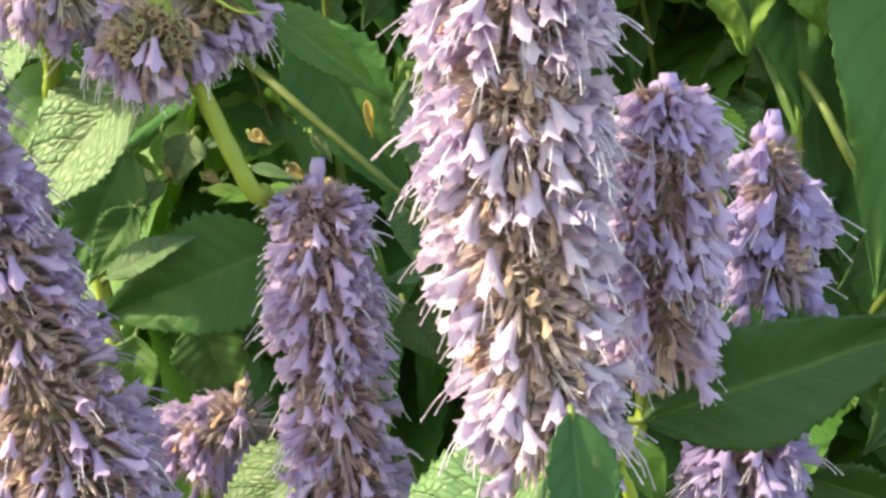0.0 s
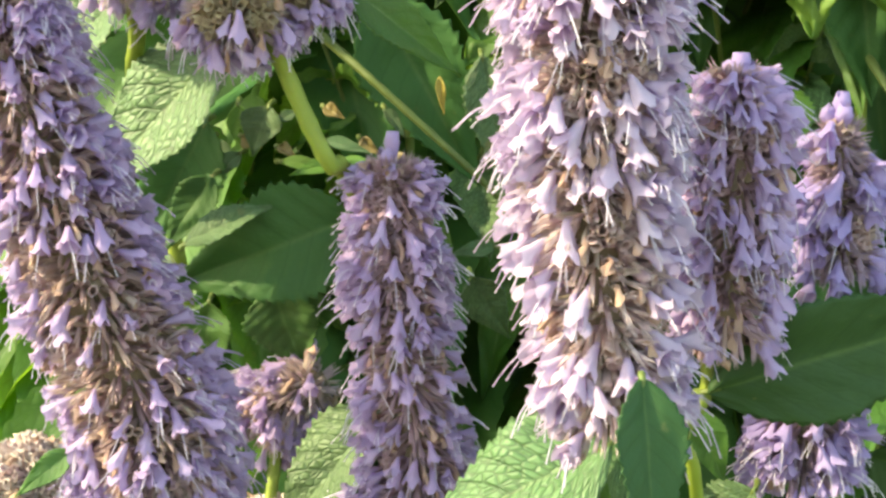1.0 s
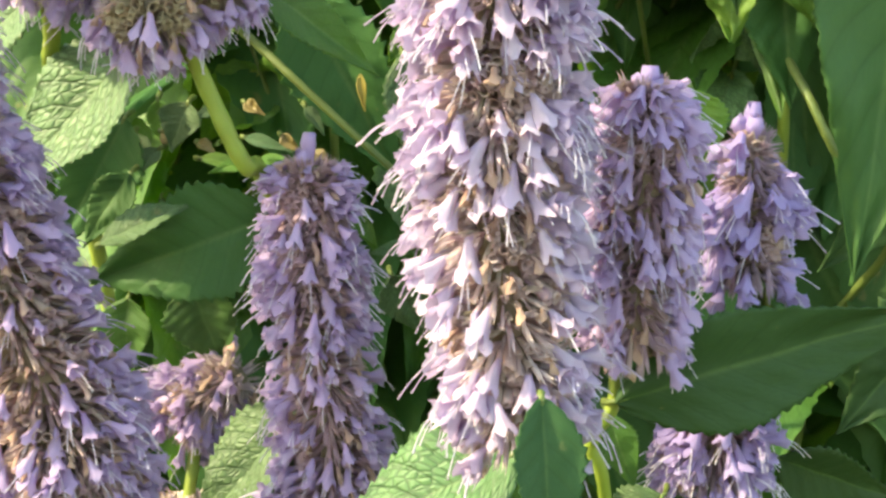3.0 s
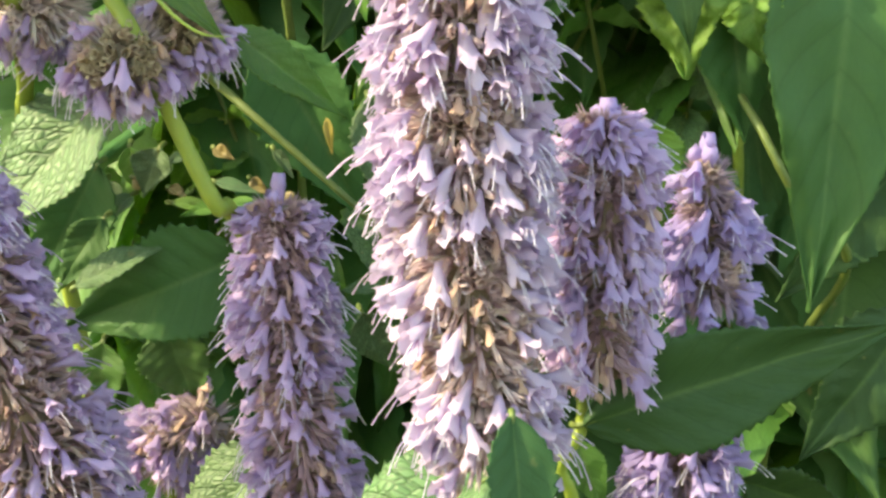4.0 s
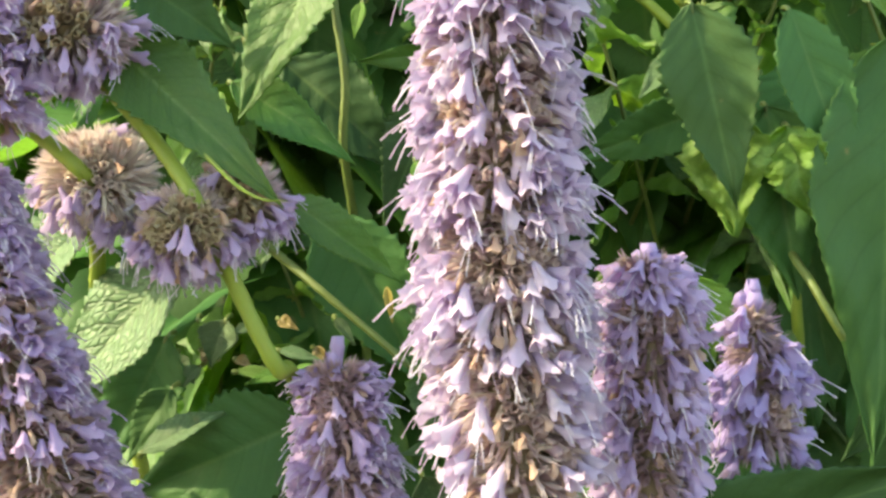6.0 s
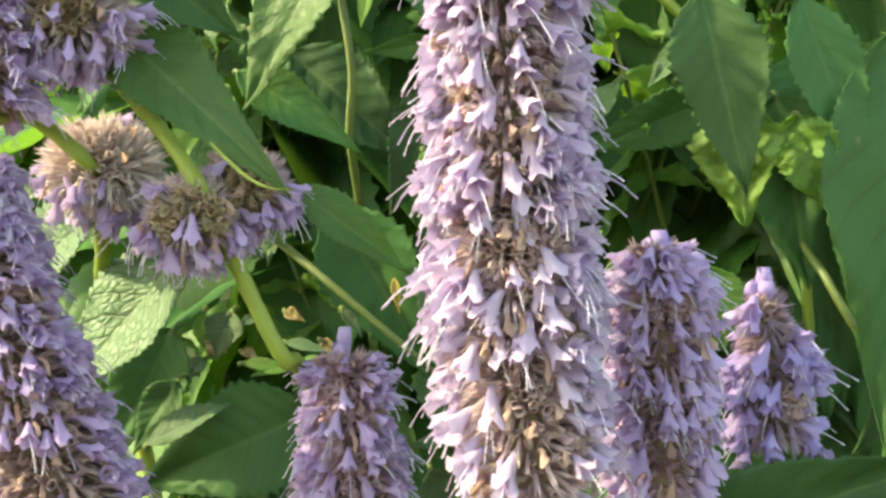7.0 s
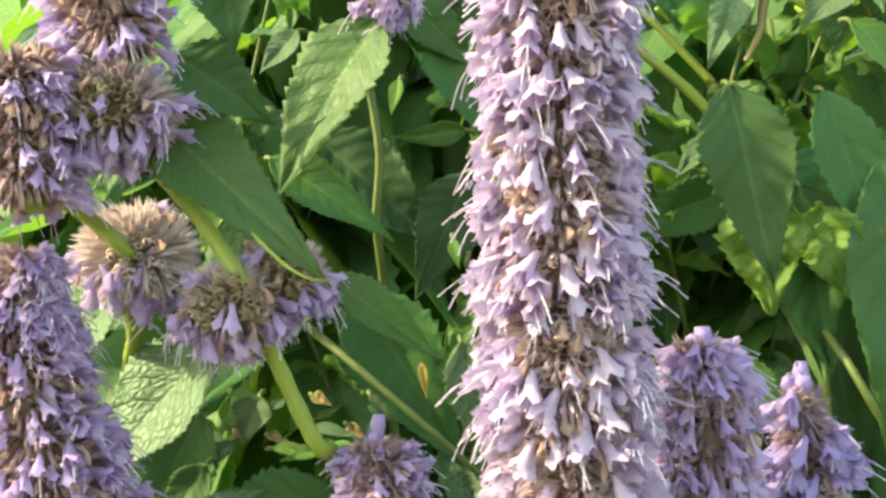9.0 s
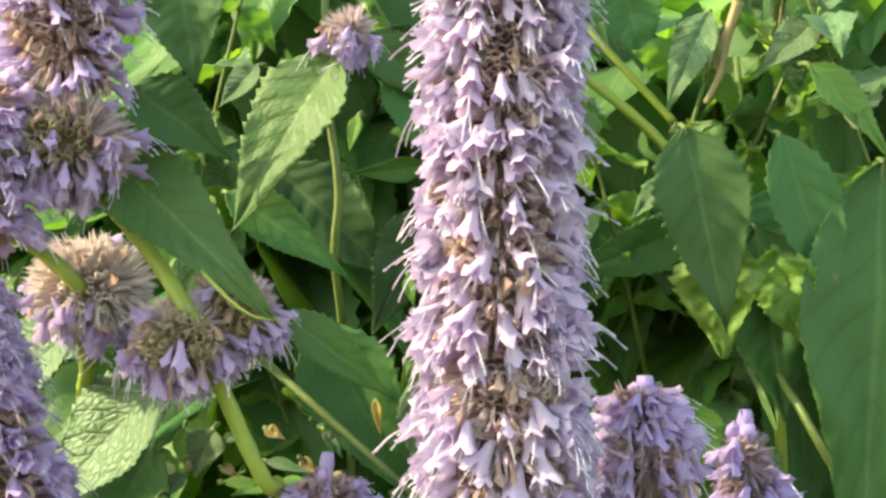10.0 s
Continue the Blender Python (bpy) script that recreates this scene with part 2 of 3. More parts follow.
def corolla_mesh(seed, petal, droop):
    """A two-lipped bell: a thin tube that flares into a five-lobed hem, the lower lobes longer, and long pale stamens."""
    r = random.Random(seed)
    s = Shape()
    u = 0.001
    side = r.uniform(-0.35, 0.35)
    long = r.uniform(3.9, 4.9)
    bend = radians(8 + 74 * droop)
    way = Vector((math.cos(bend), side * 0.3, -math.sin(bend)))
    start = Vector((-1.3, 0, 0.1))
    knee = Vector((0.5 + 0.3 * (1 - droop), side * 0.1, 0.15 - 0.3 * droop))
    path = curve_points([start * u, knee * u, (knee + way * long * 0.45) * u, (knee + way * long * 0.8) * u], 7)
    sides = 15
    v, f, uv = tube(path, [w * u for w in (0.30, 0.42, 0.55, 0.74, 0.96, 1.16, 1.34)], sides, ends=False)
    for ring in range(3, 7):
        for k in range(sides):
            i = ring * sides + k
            v[i] = path[ring] + (v[i] - path[ring]) * (1 + (ring - 2) * 0.05 * math.cos(2 * math.pi * 5 * k / sides + seed) + r.uniform(-0.07, 0.07))
    d = (path[-1] - path[-2]).normalized()
    low = (Vector((0, 0, -1)) if droop < 0.5 else Vector((1, 0, 0)))
    low = (low - d * low.dot(d)).normalized()
    o = len(v) - sides
    turn = r.uniform(0, 1)
    for ring, (reach, spread) in enumerate(((0.55, 0.28), (1.0, 0.62))):
        for k in range(sides):
            out = (v[o + k] - path[-1]).normalized()
            lobe = abs(math.cos(math.pi * (k + turn) / 3)) ** 0.7 * r.uniform(0.6, 1.25)
            lip = 1.15 + 0.45 * out.dot(low)
            far = lip * (0.62 if ring == 0 else 0.1 + 1.5 * lobe) * reach
            v.append(v[o + k] + d * (far * u) + out * (spread * u * lip * r.uniform(0.8, 1.2)))
            uv.append((k / sides, 0.9 + 0.1 * ring))
    for q in (o, o + sides):
        f += [(q + k, q + (k + 1) % sides, q + sides + (k + 1) % sides, q + sides + k) for k in range(sides)]
    s.add(v, f, uv, 0)
    across = d.cross(low)
    for k in range(r.choice((1, 2, 2, 3)) if droop < 0.65 else r.choice((1, 1, 2))):
        far = r.uniform(2.0, 5.2) * u
        lean = across * r.uniform(-0.4, 0.4) + low * r.uniform(-0.05, 0.25) + Vector((0, 0, 0.45 * (1 - droop)))
        curl = Vector((0, 0, -1)) * r.uniform(0.9, 1.9) * (1.2 - 0.9 * droop) + Vector((1, 0, 0)) * r.uniform(-0.1, 0.2)
        e = path[-1] + low * (0.5 * u)
        p = [path[-2]] + [e + (d + lean) * (far * q) + curl * (far * q * q * 0.75) for q in (0.25, 0.5, 0.75, 1.0)]
        p = curve_points(p, 8)
        tv, tf, tuv = tube(p, [w * u for w in (0.17, 0.16, 0.15, 0.13, 0.12, 0.10, 0.09, 0.17)], 4)
        s.add(tv, tf, tuv, 1)
    return s.mesh("floret", (petal, STAMEN))


def calyx_arrays(seed, long, wide, tooth=1.25):
    """An open five-toothed cup along +x, its mouth at the origin, with a hollow."""
    r = random.Random(seed)
    u = 0.001
    v, f, uv = [], [], []
    for x, rad, t in ((-long, 0.5, 0.42), (-long * 0.45, 0.9, 0.6), (0.0, 1.0, 0.8)):
        for k in range(5):
            w = 2 * math.pi * k / 5
            v.append(Vector((x, math.cos(w) * wide * rad, math.sin(w) * wide * rad)) * u)
            uv.append((k / 5, t))
    for k in range(5):
        w = 2 * math.pi * (k + 0.5) / 5
        v.append(Vector((tooth * r.uniform(0.7, 1.3), math.cos(w) * wide * 1.1, math.sin(w) * wide * 1.1)) * u)
        uv.append((k / 5, 1.0))
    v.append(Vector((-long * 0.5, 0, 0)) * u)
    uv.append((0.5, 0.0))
    for o in (0, 5):
        f += [(o + k, o + (k + 1) % 5, o + 5 + (k + 1) % 5, o + 5 + k) for k in range(5)]
    f += [(10 + k, 10 + (k + 1) % 5, 15 + k) for k in range(5)]
    f += [(10 + (k + 1) % 5, 10 + k, 20) for k in range(5)]
    return v, f, uv


def cup_arrays(seed, long, wide):
    """A spent calyx: a tube along +x with a pale rounded rim round a deep hollow."""
    r = random.Random(seed)
    u = 0.001
    n = 7
    v, f, uv = [], [], []
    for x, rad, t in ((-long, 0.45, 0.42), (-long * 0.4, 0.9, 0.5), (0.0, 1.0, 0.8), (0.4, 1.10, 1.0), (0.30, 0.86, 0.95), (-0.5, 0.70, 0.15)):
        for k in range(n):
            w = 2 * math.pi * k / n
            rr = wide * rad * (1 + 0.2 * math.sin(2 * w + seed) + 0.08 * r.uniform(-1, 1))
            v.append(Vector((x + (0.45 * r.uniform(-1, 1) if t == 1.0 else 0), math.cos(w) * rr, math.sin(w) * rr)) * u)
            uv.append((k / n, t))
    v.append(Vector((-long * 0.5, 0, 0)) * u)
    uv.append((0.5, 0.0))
    for o in range(0, 5 * n, n):
        f += [(o + k, o + (k + 1) % n, o + n + (k + 1) % n, o + n + k) for k in range(n)]
    f += [(5 * n + k, 5 * n + (k + 1) % n, 6 * n) for k in range(n)]
    return v, f, uv


def withered_arrays(seed):
    """A shrivelled bell: a crooked tube with a torn, twisted mouth."""
    r = random.Random(seed)
    u = 0.001
    p = [Vector((-0.6, 0, 0)) * u, Vector((0.6, r.uniform(-0.2, 0.2), 0.1)) * u, Vector((1.3, r.uniform(-0.4, 0.4), -0.4)) * u, Vector((1.9, r.uniform(-0.6, 0.6), -1.3)) * u]
    v, f, uv = tube(p, [0.22 * u, 0.40 * u, 0.36 * u, 0.72 * u], 6, ends=False)
    for k in range(18, 24):
        v[k] = v[k] + Vector((r.uniform(-0.8, 0.8), r.uniform(-0.7, 0.7), r.uniform(-1.3, 0.5))) * u
    return v, f, uv


COROLLAS = {m.name: [corolla_mesh(40 + k, m, (0.12, 0.4, 0.6, 0.8, 1.0, 0.72, 0.92)[k % 7]) for k in range(14)] for m in (PETAL, PETAL_BLUE, PETAL_DEEP)}
CALYX_SHAPES = [calyx_arrays(k, (3.6, 3.0, 3.8, 3.3)[k], (0.40, 0.36, 0.46, 0.38)[k], 1.6) for k in range(4)]
WITHERED_SHAPES = [withered_arrays(k) for k in range(4)]
CUP_SHAPES = [cup_arrays(10 + k, (4.6, 4.2, 5.0, 4.4)[k], (0.66, 0.60, 0.72, 0.64)[k]) for k in range(4)]
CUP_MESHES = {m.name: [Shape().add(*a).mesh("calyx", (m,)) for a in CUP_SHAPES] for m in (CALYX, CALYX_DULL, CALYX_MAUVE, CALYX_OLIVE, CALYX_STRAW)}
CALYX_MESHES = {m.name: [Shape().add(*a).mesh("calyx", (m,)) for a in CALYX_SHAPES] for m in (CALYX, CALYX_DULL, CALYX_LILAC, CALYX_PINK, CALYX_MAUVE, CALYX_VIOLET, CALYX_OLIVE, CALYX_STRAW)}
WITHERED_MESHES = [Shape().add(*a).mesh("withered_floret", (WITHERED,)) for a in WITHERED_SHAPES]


def frame_of(x, up):
    """The turn whose x axis is the given way and whose z axis leans to up."""
    x = x.normalized()
    y = up.cross(x)
    y = y.normalized() if y.length > 1e-4 else Vector((0, 1, 0))
    return Matrix((x, y, x.cross(y))).transposed().to_4x4()


def set_pieces(holder, sites, petal, calyx, fresh, dry, seed, singles, cups=False, size=0.72, hang=False):
    """Puts a calyx on each site, and on some a fresh or a withered bell. A site: mouth, the calyx's way, outwards, share of fresh bells.
    The pieces that stand towards the path (-y) are objects of their own; the rest is joined."""
    r = random.Random(seed + 7)
    sites.sort(key=lambda q: q[2].y)
    rest, rest_dry, rest_fresh = Shape(), Shape(), Shape()
    used = {"calyx": 0, "floret": 0, "withered_floret": 0}
    shapes, meshes = (CUP_SHAPES, CUP_MESHES) if cups else (CALYX_SHAPES, CALYX_MESHES)
    for mouth, way, out, share in sites:
        up = Vector((0, 0, 1)) if abs(way.z) < 0.95 * way.length else Vector((1, 0, 0))
        place = Matrix.Translation(mouth) @ frame_of(way, up) @ Matrix.Rotation(r.uniform(0, 6.28), 4, "X") @ Matrix.Scale(r.uniform(0.9, 1.4), 4)
        near = out.y < 0.25
        if near and used["calyx"] < singles:
            used["calyx"] += 1
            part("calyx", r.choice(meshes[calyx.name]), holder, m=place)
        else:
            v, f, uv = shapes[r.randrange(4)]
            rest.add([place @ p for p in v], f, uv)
        chance = r.random()
        amount = fresh * share
        if chance < amount:
            tilt = out + Vector((r.uniform(-0.35, 0.35), r.uniform(-0.2, 0.2), r.uniform(-0.25, 0.45)))
            place = Matrix.Translation(mouth) @ frame_of(tilt, Vector((0, 0, 1))) @ Matrix.Rotation(r.uniform(-0.9, 0.9) if abs(out.x) > 0.7 else r.uniform(-0.45, 0.45), 4, "X") @ Matrix.Scale(size * r.uniform(0.8, 1.22), 4)
            pick = r.choice((0, 0, 1, 1, 2, 2, 5) if abs(out.x) > 0.7 and not hang else (2, 3, 4, 4, 5, 6, 6)) + 7 * r.randrange(2)
            me = COROLLAS[petal.name][pick]
            if used["floret"] < 300 and out.y < 0.6:
                used["floret"] += 1
                part("floret", me, holder, m=place)
            else:
                rest_fresh.add([place @ v.co for v in me.vertices], [tuple(q.vertices) for q in me.polygons], [(0.5, 0.5)] * len(me.vertices))
        elif chance < amount + dry:
            place = Matrix.Translation(mouth) @ frame_of(way + Vector((0, 0, r.uniform(-0.5, 0.2))), Vector((0, 0, 1))) @ Matrix.Scale(r.uniform(0.7, 1.2), 4)
            if near and used["withered_floret"] < 200:
                used["withered_floret"] += 1
                part("withered_floret", r.choice(WITHERED_MESHES), holder, m=place)
            else:
                v, f, uv = WITHERED_SHAPES[r.randrange(4)]
                rest_dry.add([place @ p for p in v], f, uv)
    for name, shape, mat in (("calyces", rest, calyx), ("withered_florets", rest_dry, WITHERED), ("florets", rest_fresh, petal)):
        if shape.v:
            part(name, shape.mesh(name, (mat,)), holder, kind="stuff")
    return holder


def flower_spike(thing, axis, radii, petal=None, calyx=None, fresh=0.2, dry=0.1, seed=1, whorl=7.0, singles=300, pitch=1.28, depth=0.13, tip=True, label="", crown=0.0, spent=0.0, size=0.74, hang=False, empties=None):
    """Tiers of calyces, fresh bells and withered ones round an axis from its foot to its tip. radii: at even steps, in mm.
    crown: more fresh bells towards the tip; spent: share of the tiers that stand open as empty cups."""
    r = random.Random(seed)
    pts = curve_points([mm(*p) for p in axis], 60)
    total = 1000 * sum((b - a).length for a, b in zip(pts, pts[1:]))
    rad_at = lambda x: float(np.interp(x, np.linspace(0, 1, len(radii)), radii))
    core = Shape().add(*tube(pts, [max(0.8, 0.5 * rad_at(k / 59)) / 1000 for k in range(60)], 8))
    spike = part("flower_spike", core.mesh("flower_spike", (CORE,)), thing, label)
    tiers = [random.Random(seed * 977 + k).uniform(0.3, 1.8) for k in range(80)]
    sites = []
    rows = max(1, int(total / pitch))
    for row in range(rows + 1):
        swell = 1 - depth + depth * abs(math.cos(math.pi * row / rows * total / whorl)) ** 0.7
        big = 0.86 * rad_at(row / rows) * swell
        count = max(3, round(2 * math.pi * big / (pitch * 1.02)))
        for k in range(count):
            a = 2 * math.pi * (k + 0.5 * (row % 2) + r.uniform(-0.32, 0.32)) / count
            s = min(1.0, max(0.0, (row + r.uniform(-0.4, 0.4)) / rows))
            i = min(int(s * 59), 58)
            c = pts[i].lerp(pts[i + 1], s * 59 - i)
            t = (pts[i + 1] - pts[i]).normalized()
            e1 = t.cross(Vector((0, 1, 0))).normalized()
            o = e1 * math.cos(a) + e1.cross(t) * math.sin(a)
            lift = r.uniform(-0.8, 0.35)
            if tip and s > 0.92:
                lift += (s - 0.92) * 14
            elif s < 0.08:
                lift -= (0.08 - s) * 9
            way = o * math.cos(lift) + t * math.sin(lift)
            mouth = c + o * (big * r.uniform(0.90, 1.12) / 1000) + t * (big * 0.12 * lift / 1000)
            high = max(0.0, s - 0.9) * 8 if tip else 0.0
            sites.append((mouth, way, (o + t * high).normalized(), tiers[int(s * total / whorl + 0.5) % 80] * (0.50 + 1.5 * abs(o.x) ** 1.8) + crown * max(0.0, s - 0.55)))
    empty = lambda q: q[2].y < -0.45 and noise.noise(q[0] * 110 + Vector((seed, 0, 0))) > 0.35 - 0.7 * spent
    front = [q for q in sites if spent and empty(q)]
    if front:
        sites = [q for q in sites if not empty(q)]
        set_pieces(spike, front, petal or PETAL, empties or CALYX_DULL, fresh * 0.5, dry * 0.6, seed + 90, singles // 3, True, size, hang)
    return set_pieces(spike, sites, petal or PETAL, calyx or CALYX, fresh, dry, seed, singles, False, size, hang)


def flower_whorl(thing, centre, radius, stretch=(1, 1, 0.9), petal=None, calyx=None, fresh=0.2, dry=0.06, seed=1, singles=200, pitch=1.7, skirt=2.0, label="", sides=None, face=-0.55, cups=True):
    """A pompon of calyces that point outwards all round, with a skirt of fresh bells below."""
    r = random.Random(seed)
    c = mm(*centre)
    k3 = Vector(stretch) * radius / 1000
    bm = bmesh.new()
    bmesh.ops.create_icosphere(bm, subdivisions=2, radius=1.0, matrix=Matrix.Translation(c) @ Matrix.Diagonal((*(k3 * 0.62), 1)))
    me = bpy.data.meshes.new("flower_whorl")
    bm.to_mesh(me)
    bm.free()
    me.materials.append(CORE)
    ball = part("flower_whorl", me, thing, label)
    count = int(4 * math.pi * radius * radius / pitch**2)
    sites = []
    for k in range(count):
        z = 1 - 2 * (k + 0.5) / count
        a = k * 2.39996 + r.uniform(-0.25, 0.25)
        d = Vector((math.sqrt(1 - z * z) * math.cos(a), math.sqrt(1 - z * z) * math.sin(a), z))
        way = (d + Vector((r.uniform(-0.22, 0.22), r.uniform(-0.22, 0.22), r.uniform(-0.22, 0.22)))).normalized()
        mouth = c + Vector(d[n] * k3[n] for n in range(3)) * r.uniform(0.86, 1.06)
        sites.append((mouth, way, d, skirt if z < -0.15 else (0.5 if z < 0.35 else 0.08)))
    front = [q for q in sites if q[2].y < face and q[2].z > -0.7]
    round_it = [q for q in sites if not (q[2].y < face and q[2].z > -0.7)]
    set_pieces(ball, front, petal or PETAL, calyx or CALYX, fresh * 0.4, dry, seed, singles // 2, cups)
    return set_pieces(ball, round_it, petal or PETAL, sides or calyx or CALYX, fresh, dry, seed + 50, singles // 2, cups and sides is None)


def tip_buds(thing, foot, tall, petal, count=3, seed=1):
    """A few closed pale buds that stand upright on the tip of a spike."""
    r = random.Random(seed)
    for k in range(count):
        a = 6.283 * k / count + r.uniform(-0.3, 0.3)
        lean = Vector((math.cos(a), math.sin(a), 0)) * (0.0 if k == 0 else 0.35)
        p0 = mm(*foot) + lean * 0.002
        top = tall * (1.0 if k == 0 else r.uniform(0.55, 0.75)) / 1000
        path = [p0 + (Vector((0, 0, 1)) + lean * q) * (top * q) for q in (0, 0.2, 0.45, 0.7, 0.86, 1.0)]
        v, f, uv = tube(path, [w / 1000 for w in (0.55, 0.8, 1.0, 1.25, 1.45, 1.2)], 10)
        for n in range(50, 60):
            v[n] = v[n] + Vector((r.uniform(-0.3, 0.3), r.uniform(-0.3, 0.3), 0.9 if n % 2 else -0.5)) / 1000
        part("bud", Shape().add(v, f, uv).mesh("bud", (petal,)), thing)


# ---- leaves and stems ----


def leaf_shape(base, end, half, roll=0.0, droop=0.12, fold=0.25, sides=0.0, cup=0.0, teeth=16, seed=1, fine=2, petiole=3.5, blunt=0.33, point=1.35, ruffle=1.0, back=(0.0, 1.0, -0.1), face=(0, -1, 0), apart=None):
    """A toothed, quilted hyssop blade with its stalk. Base and end as vectors, half: half its width in metres, roll: degrees about its
    length by which it turns away from facing -y."""
    r = random.Random(seed)
    s = Shape()
    d = end - base
    long = d.length
    d.normalize()
    n = Vector(face)
    n = (n - d * n.dot(d)).normalized()
    n = Matrix.Rotation(radians(roll), 3, d) @ n
    w = d.cross(n).normalized()
    rows, cols = {0: (12, 4), 1: (26, 8), 2: (78, 16)}[int(fine)]
    v, f, uv = [], [], []
    for i in range(rows + 1):
        t = i / rows
        prof = math.sin(math.pi / 2 * t / blunt) ** 0.7 if t < blunt else max(0.0, 1 - ((t - blunt) / (1 - blunt)) ** point) ** 1.15
        centre = base + d * (long * t) - n * (droop * long * (t * t - t * 0.35)) + w * (sides * long * math.sin(math.pi * t))
        saw = 1 - min(0.16, 2.8 / teeth) * ((t * teeth) % 1.0)
        for j in range(cols + 1):
            x = 2 * j / cols - 1
            edge = saw if abs(x) > 0.9 else 1.0
            off = x * half * prof * edge
            y = fold * abs(off) + cup * off * off / half
            k = (t - 0.21 * abs(x)) * 8.5 + 0.25 * noise.noise(Vector((x * 2, t * 3, seed * 1.7)))
            vein = abs(k - round(k)) * 2
            quilt = 0.040 * half * (min(1, vein * 1.6) ** 0.6 - 0.5) * min(1, abs(x) * 4) * min(1, prof * 1.5)
            wave = ruffle * 0.05 * half * math.sin(9 * t + seed) * x * abs(x) + ruffle * half * (0.12 * noise.noise(Vector((x * 1.5, t * 4, seed * 3.1))) + 0.012 * noise.noise(Vector((x * 7, t * 17, seed * 2.3))))
            v.append(centre + w * off + n * (y + quilt + wave))
            uv.append((0.5 + x / 2, t))
    c = cols + 1
    for i in range(rows):
        f += [(i * c + j, i * c + j + 1, (i + 1) * c + j + 1, (i + 1) * c + j) for j in range(cols)]
    s.add(v, f, uv)
    if petiole:
        b = Vector(back).normalized() * petiole / 1000
        path = curve_points([base + d * (long * 0.06) - n * 0.0004, base, base - d * (petiole * 0.0003) + b * 0.5, base - d * (petiole * 0.0004) + b], 7)
        stalk = tube(path, [0.0003, 0.0004, 0.0005, 0.0005, 0.0005, 0.0006, 0.0006], 6)
        if apart is None:
            s.add(*stalk, 1)
        else:
            apart.add(*stalk)
    return s


def leaf(thing, base, end, half, roll=0.0, mat=None, label="", **shape):
    """A single leaf as a part of its stem; base and end in mm."""
    stalk = Shape()
    sh = leaf_shape(mm(*base), mm(*end), half / 1000, roll, apart=stalk, **shape)
    ob = part("leaf", sh.mesh("leaf", (mat or LEAF,)), thing, label)
    if stalk.v:
        part("leaf_stalk", stalk.mesh("leaf_stalk", (STEM_DARK,)), ob)
    thick = ob.modifiers.new("thickness", "SOLIDIFY")
    thick.thickness, thick.offset = 0.00022, 0.0
    return ob


def stem(thing, pts, radius, mat=None, name="stem", taper=0.8, label=""):
    path = curve_points([mm(*p) for p in pts], 12 * len(pts))
    n = len(path)
    rad = [radius / 1000 * (1 - (1 - taper) * k / (n - 1)) * (1 + 0.05 * math.sin(k * 1.7)) for k in range(n)]
    return part(name, Shape().add(*tube(path, rad, 12, square=0.05)).mesh(name, (mat or STEM,)), thing, label)


def plant(x, y, label, group="hyssop stems in the clump"):
    """A flowering stem's root on the soil."""
    return root("hyssop_stem", (x / 1000, y / 1000, 0.0), label, "flower", group)


SOIL_Z = -1000 * HEIGHT

# ---- soil ----
ground = bpy.data.meshes.new("ground")
bm = bmesh.new()
bmesh.ops.create_grid(bm, x_segments=60, y_segments=60, size=60.0)
for vert in bm.verts:
    vert.co.z = -0.02 + 0.03 * noise.noise(vert.co * 0.15)
bm.to_mesh(ground)
bm.free()
ground.materials.append(SOIL)
tagged(new("ground", ground), "brown garden soil under the plants", "soil", kind="structure")

# ---- the big spike ----
big = plant(16, 20, "tall hyssop stem with a thick pale lilac flower spike")
flower_spike(big, [(8, 9, -48), (4, 9, -16), (3, 9, 1), (3, 9, 34), (4, 9, 60), (5, 9, 80), (6, 9, 96)], (7.2, 9.4, 9.7, 9.5, 9.0, 8.6, 8.3, 7.6, 4.0), fresh=0.15, dry=0.08, seed=3, pitch=1.28, depth=0.2, crown=0.55, size=0.86, spent=0.12)
stem(big, [(16, 20, SOIL_Z), (18, 20, -300), (21, 17, -95), (15, 13, -62), (8, 9, -48)], 1.7)
leaf(big, (10, -4, -38), (12, -12, -63), 5.6, roll=-25, mat=LEAF_SHADED_DARK, seed=9, droop=0.1, fold=0.3, petiole=1)
leaf(big, (9, 35, -57), (-25, 38, -77), 11.8, roll=42, mat=LEAF_SUNLIT, seed=7, fold=0.15, petiole=9)

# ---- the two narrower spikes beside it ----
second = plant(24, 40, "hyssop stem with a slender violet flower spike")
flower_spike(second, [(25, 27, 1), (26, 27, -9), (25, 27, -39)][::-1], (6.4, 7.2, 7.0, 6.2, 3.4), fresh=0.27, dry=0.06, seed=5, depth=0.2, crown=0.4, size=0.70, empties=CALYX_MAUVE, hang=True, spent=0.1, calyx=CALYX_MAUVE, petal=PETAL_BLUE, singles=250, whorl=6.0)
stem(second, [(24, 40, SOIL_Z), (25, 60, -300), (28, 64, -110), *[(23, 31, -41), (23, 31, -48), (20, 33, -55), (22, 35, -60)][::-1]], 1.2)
leaf(second, (23, 29, -47), (75, 35, -31), 10.2, roll=10, mat=LEAF_SHADED_DARK, seed=10, teeth=26, fold=0.2, droop=-0.05)
leaf(second, (33, 42, -66), (22, 42, -77), 6.0, roll=42, mat=LEAF_SUNLIT, seed=24)
leaf(second, (24, 47, -54), (29, 47, -67), 3.9, roll=10, seed=25)
third = plant(47, 50, "hyssop stem with a short blue-violet flower spike")
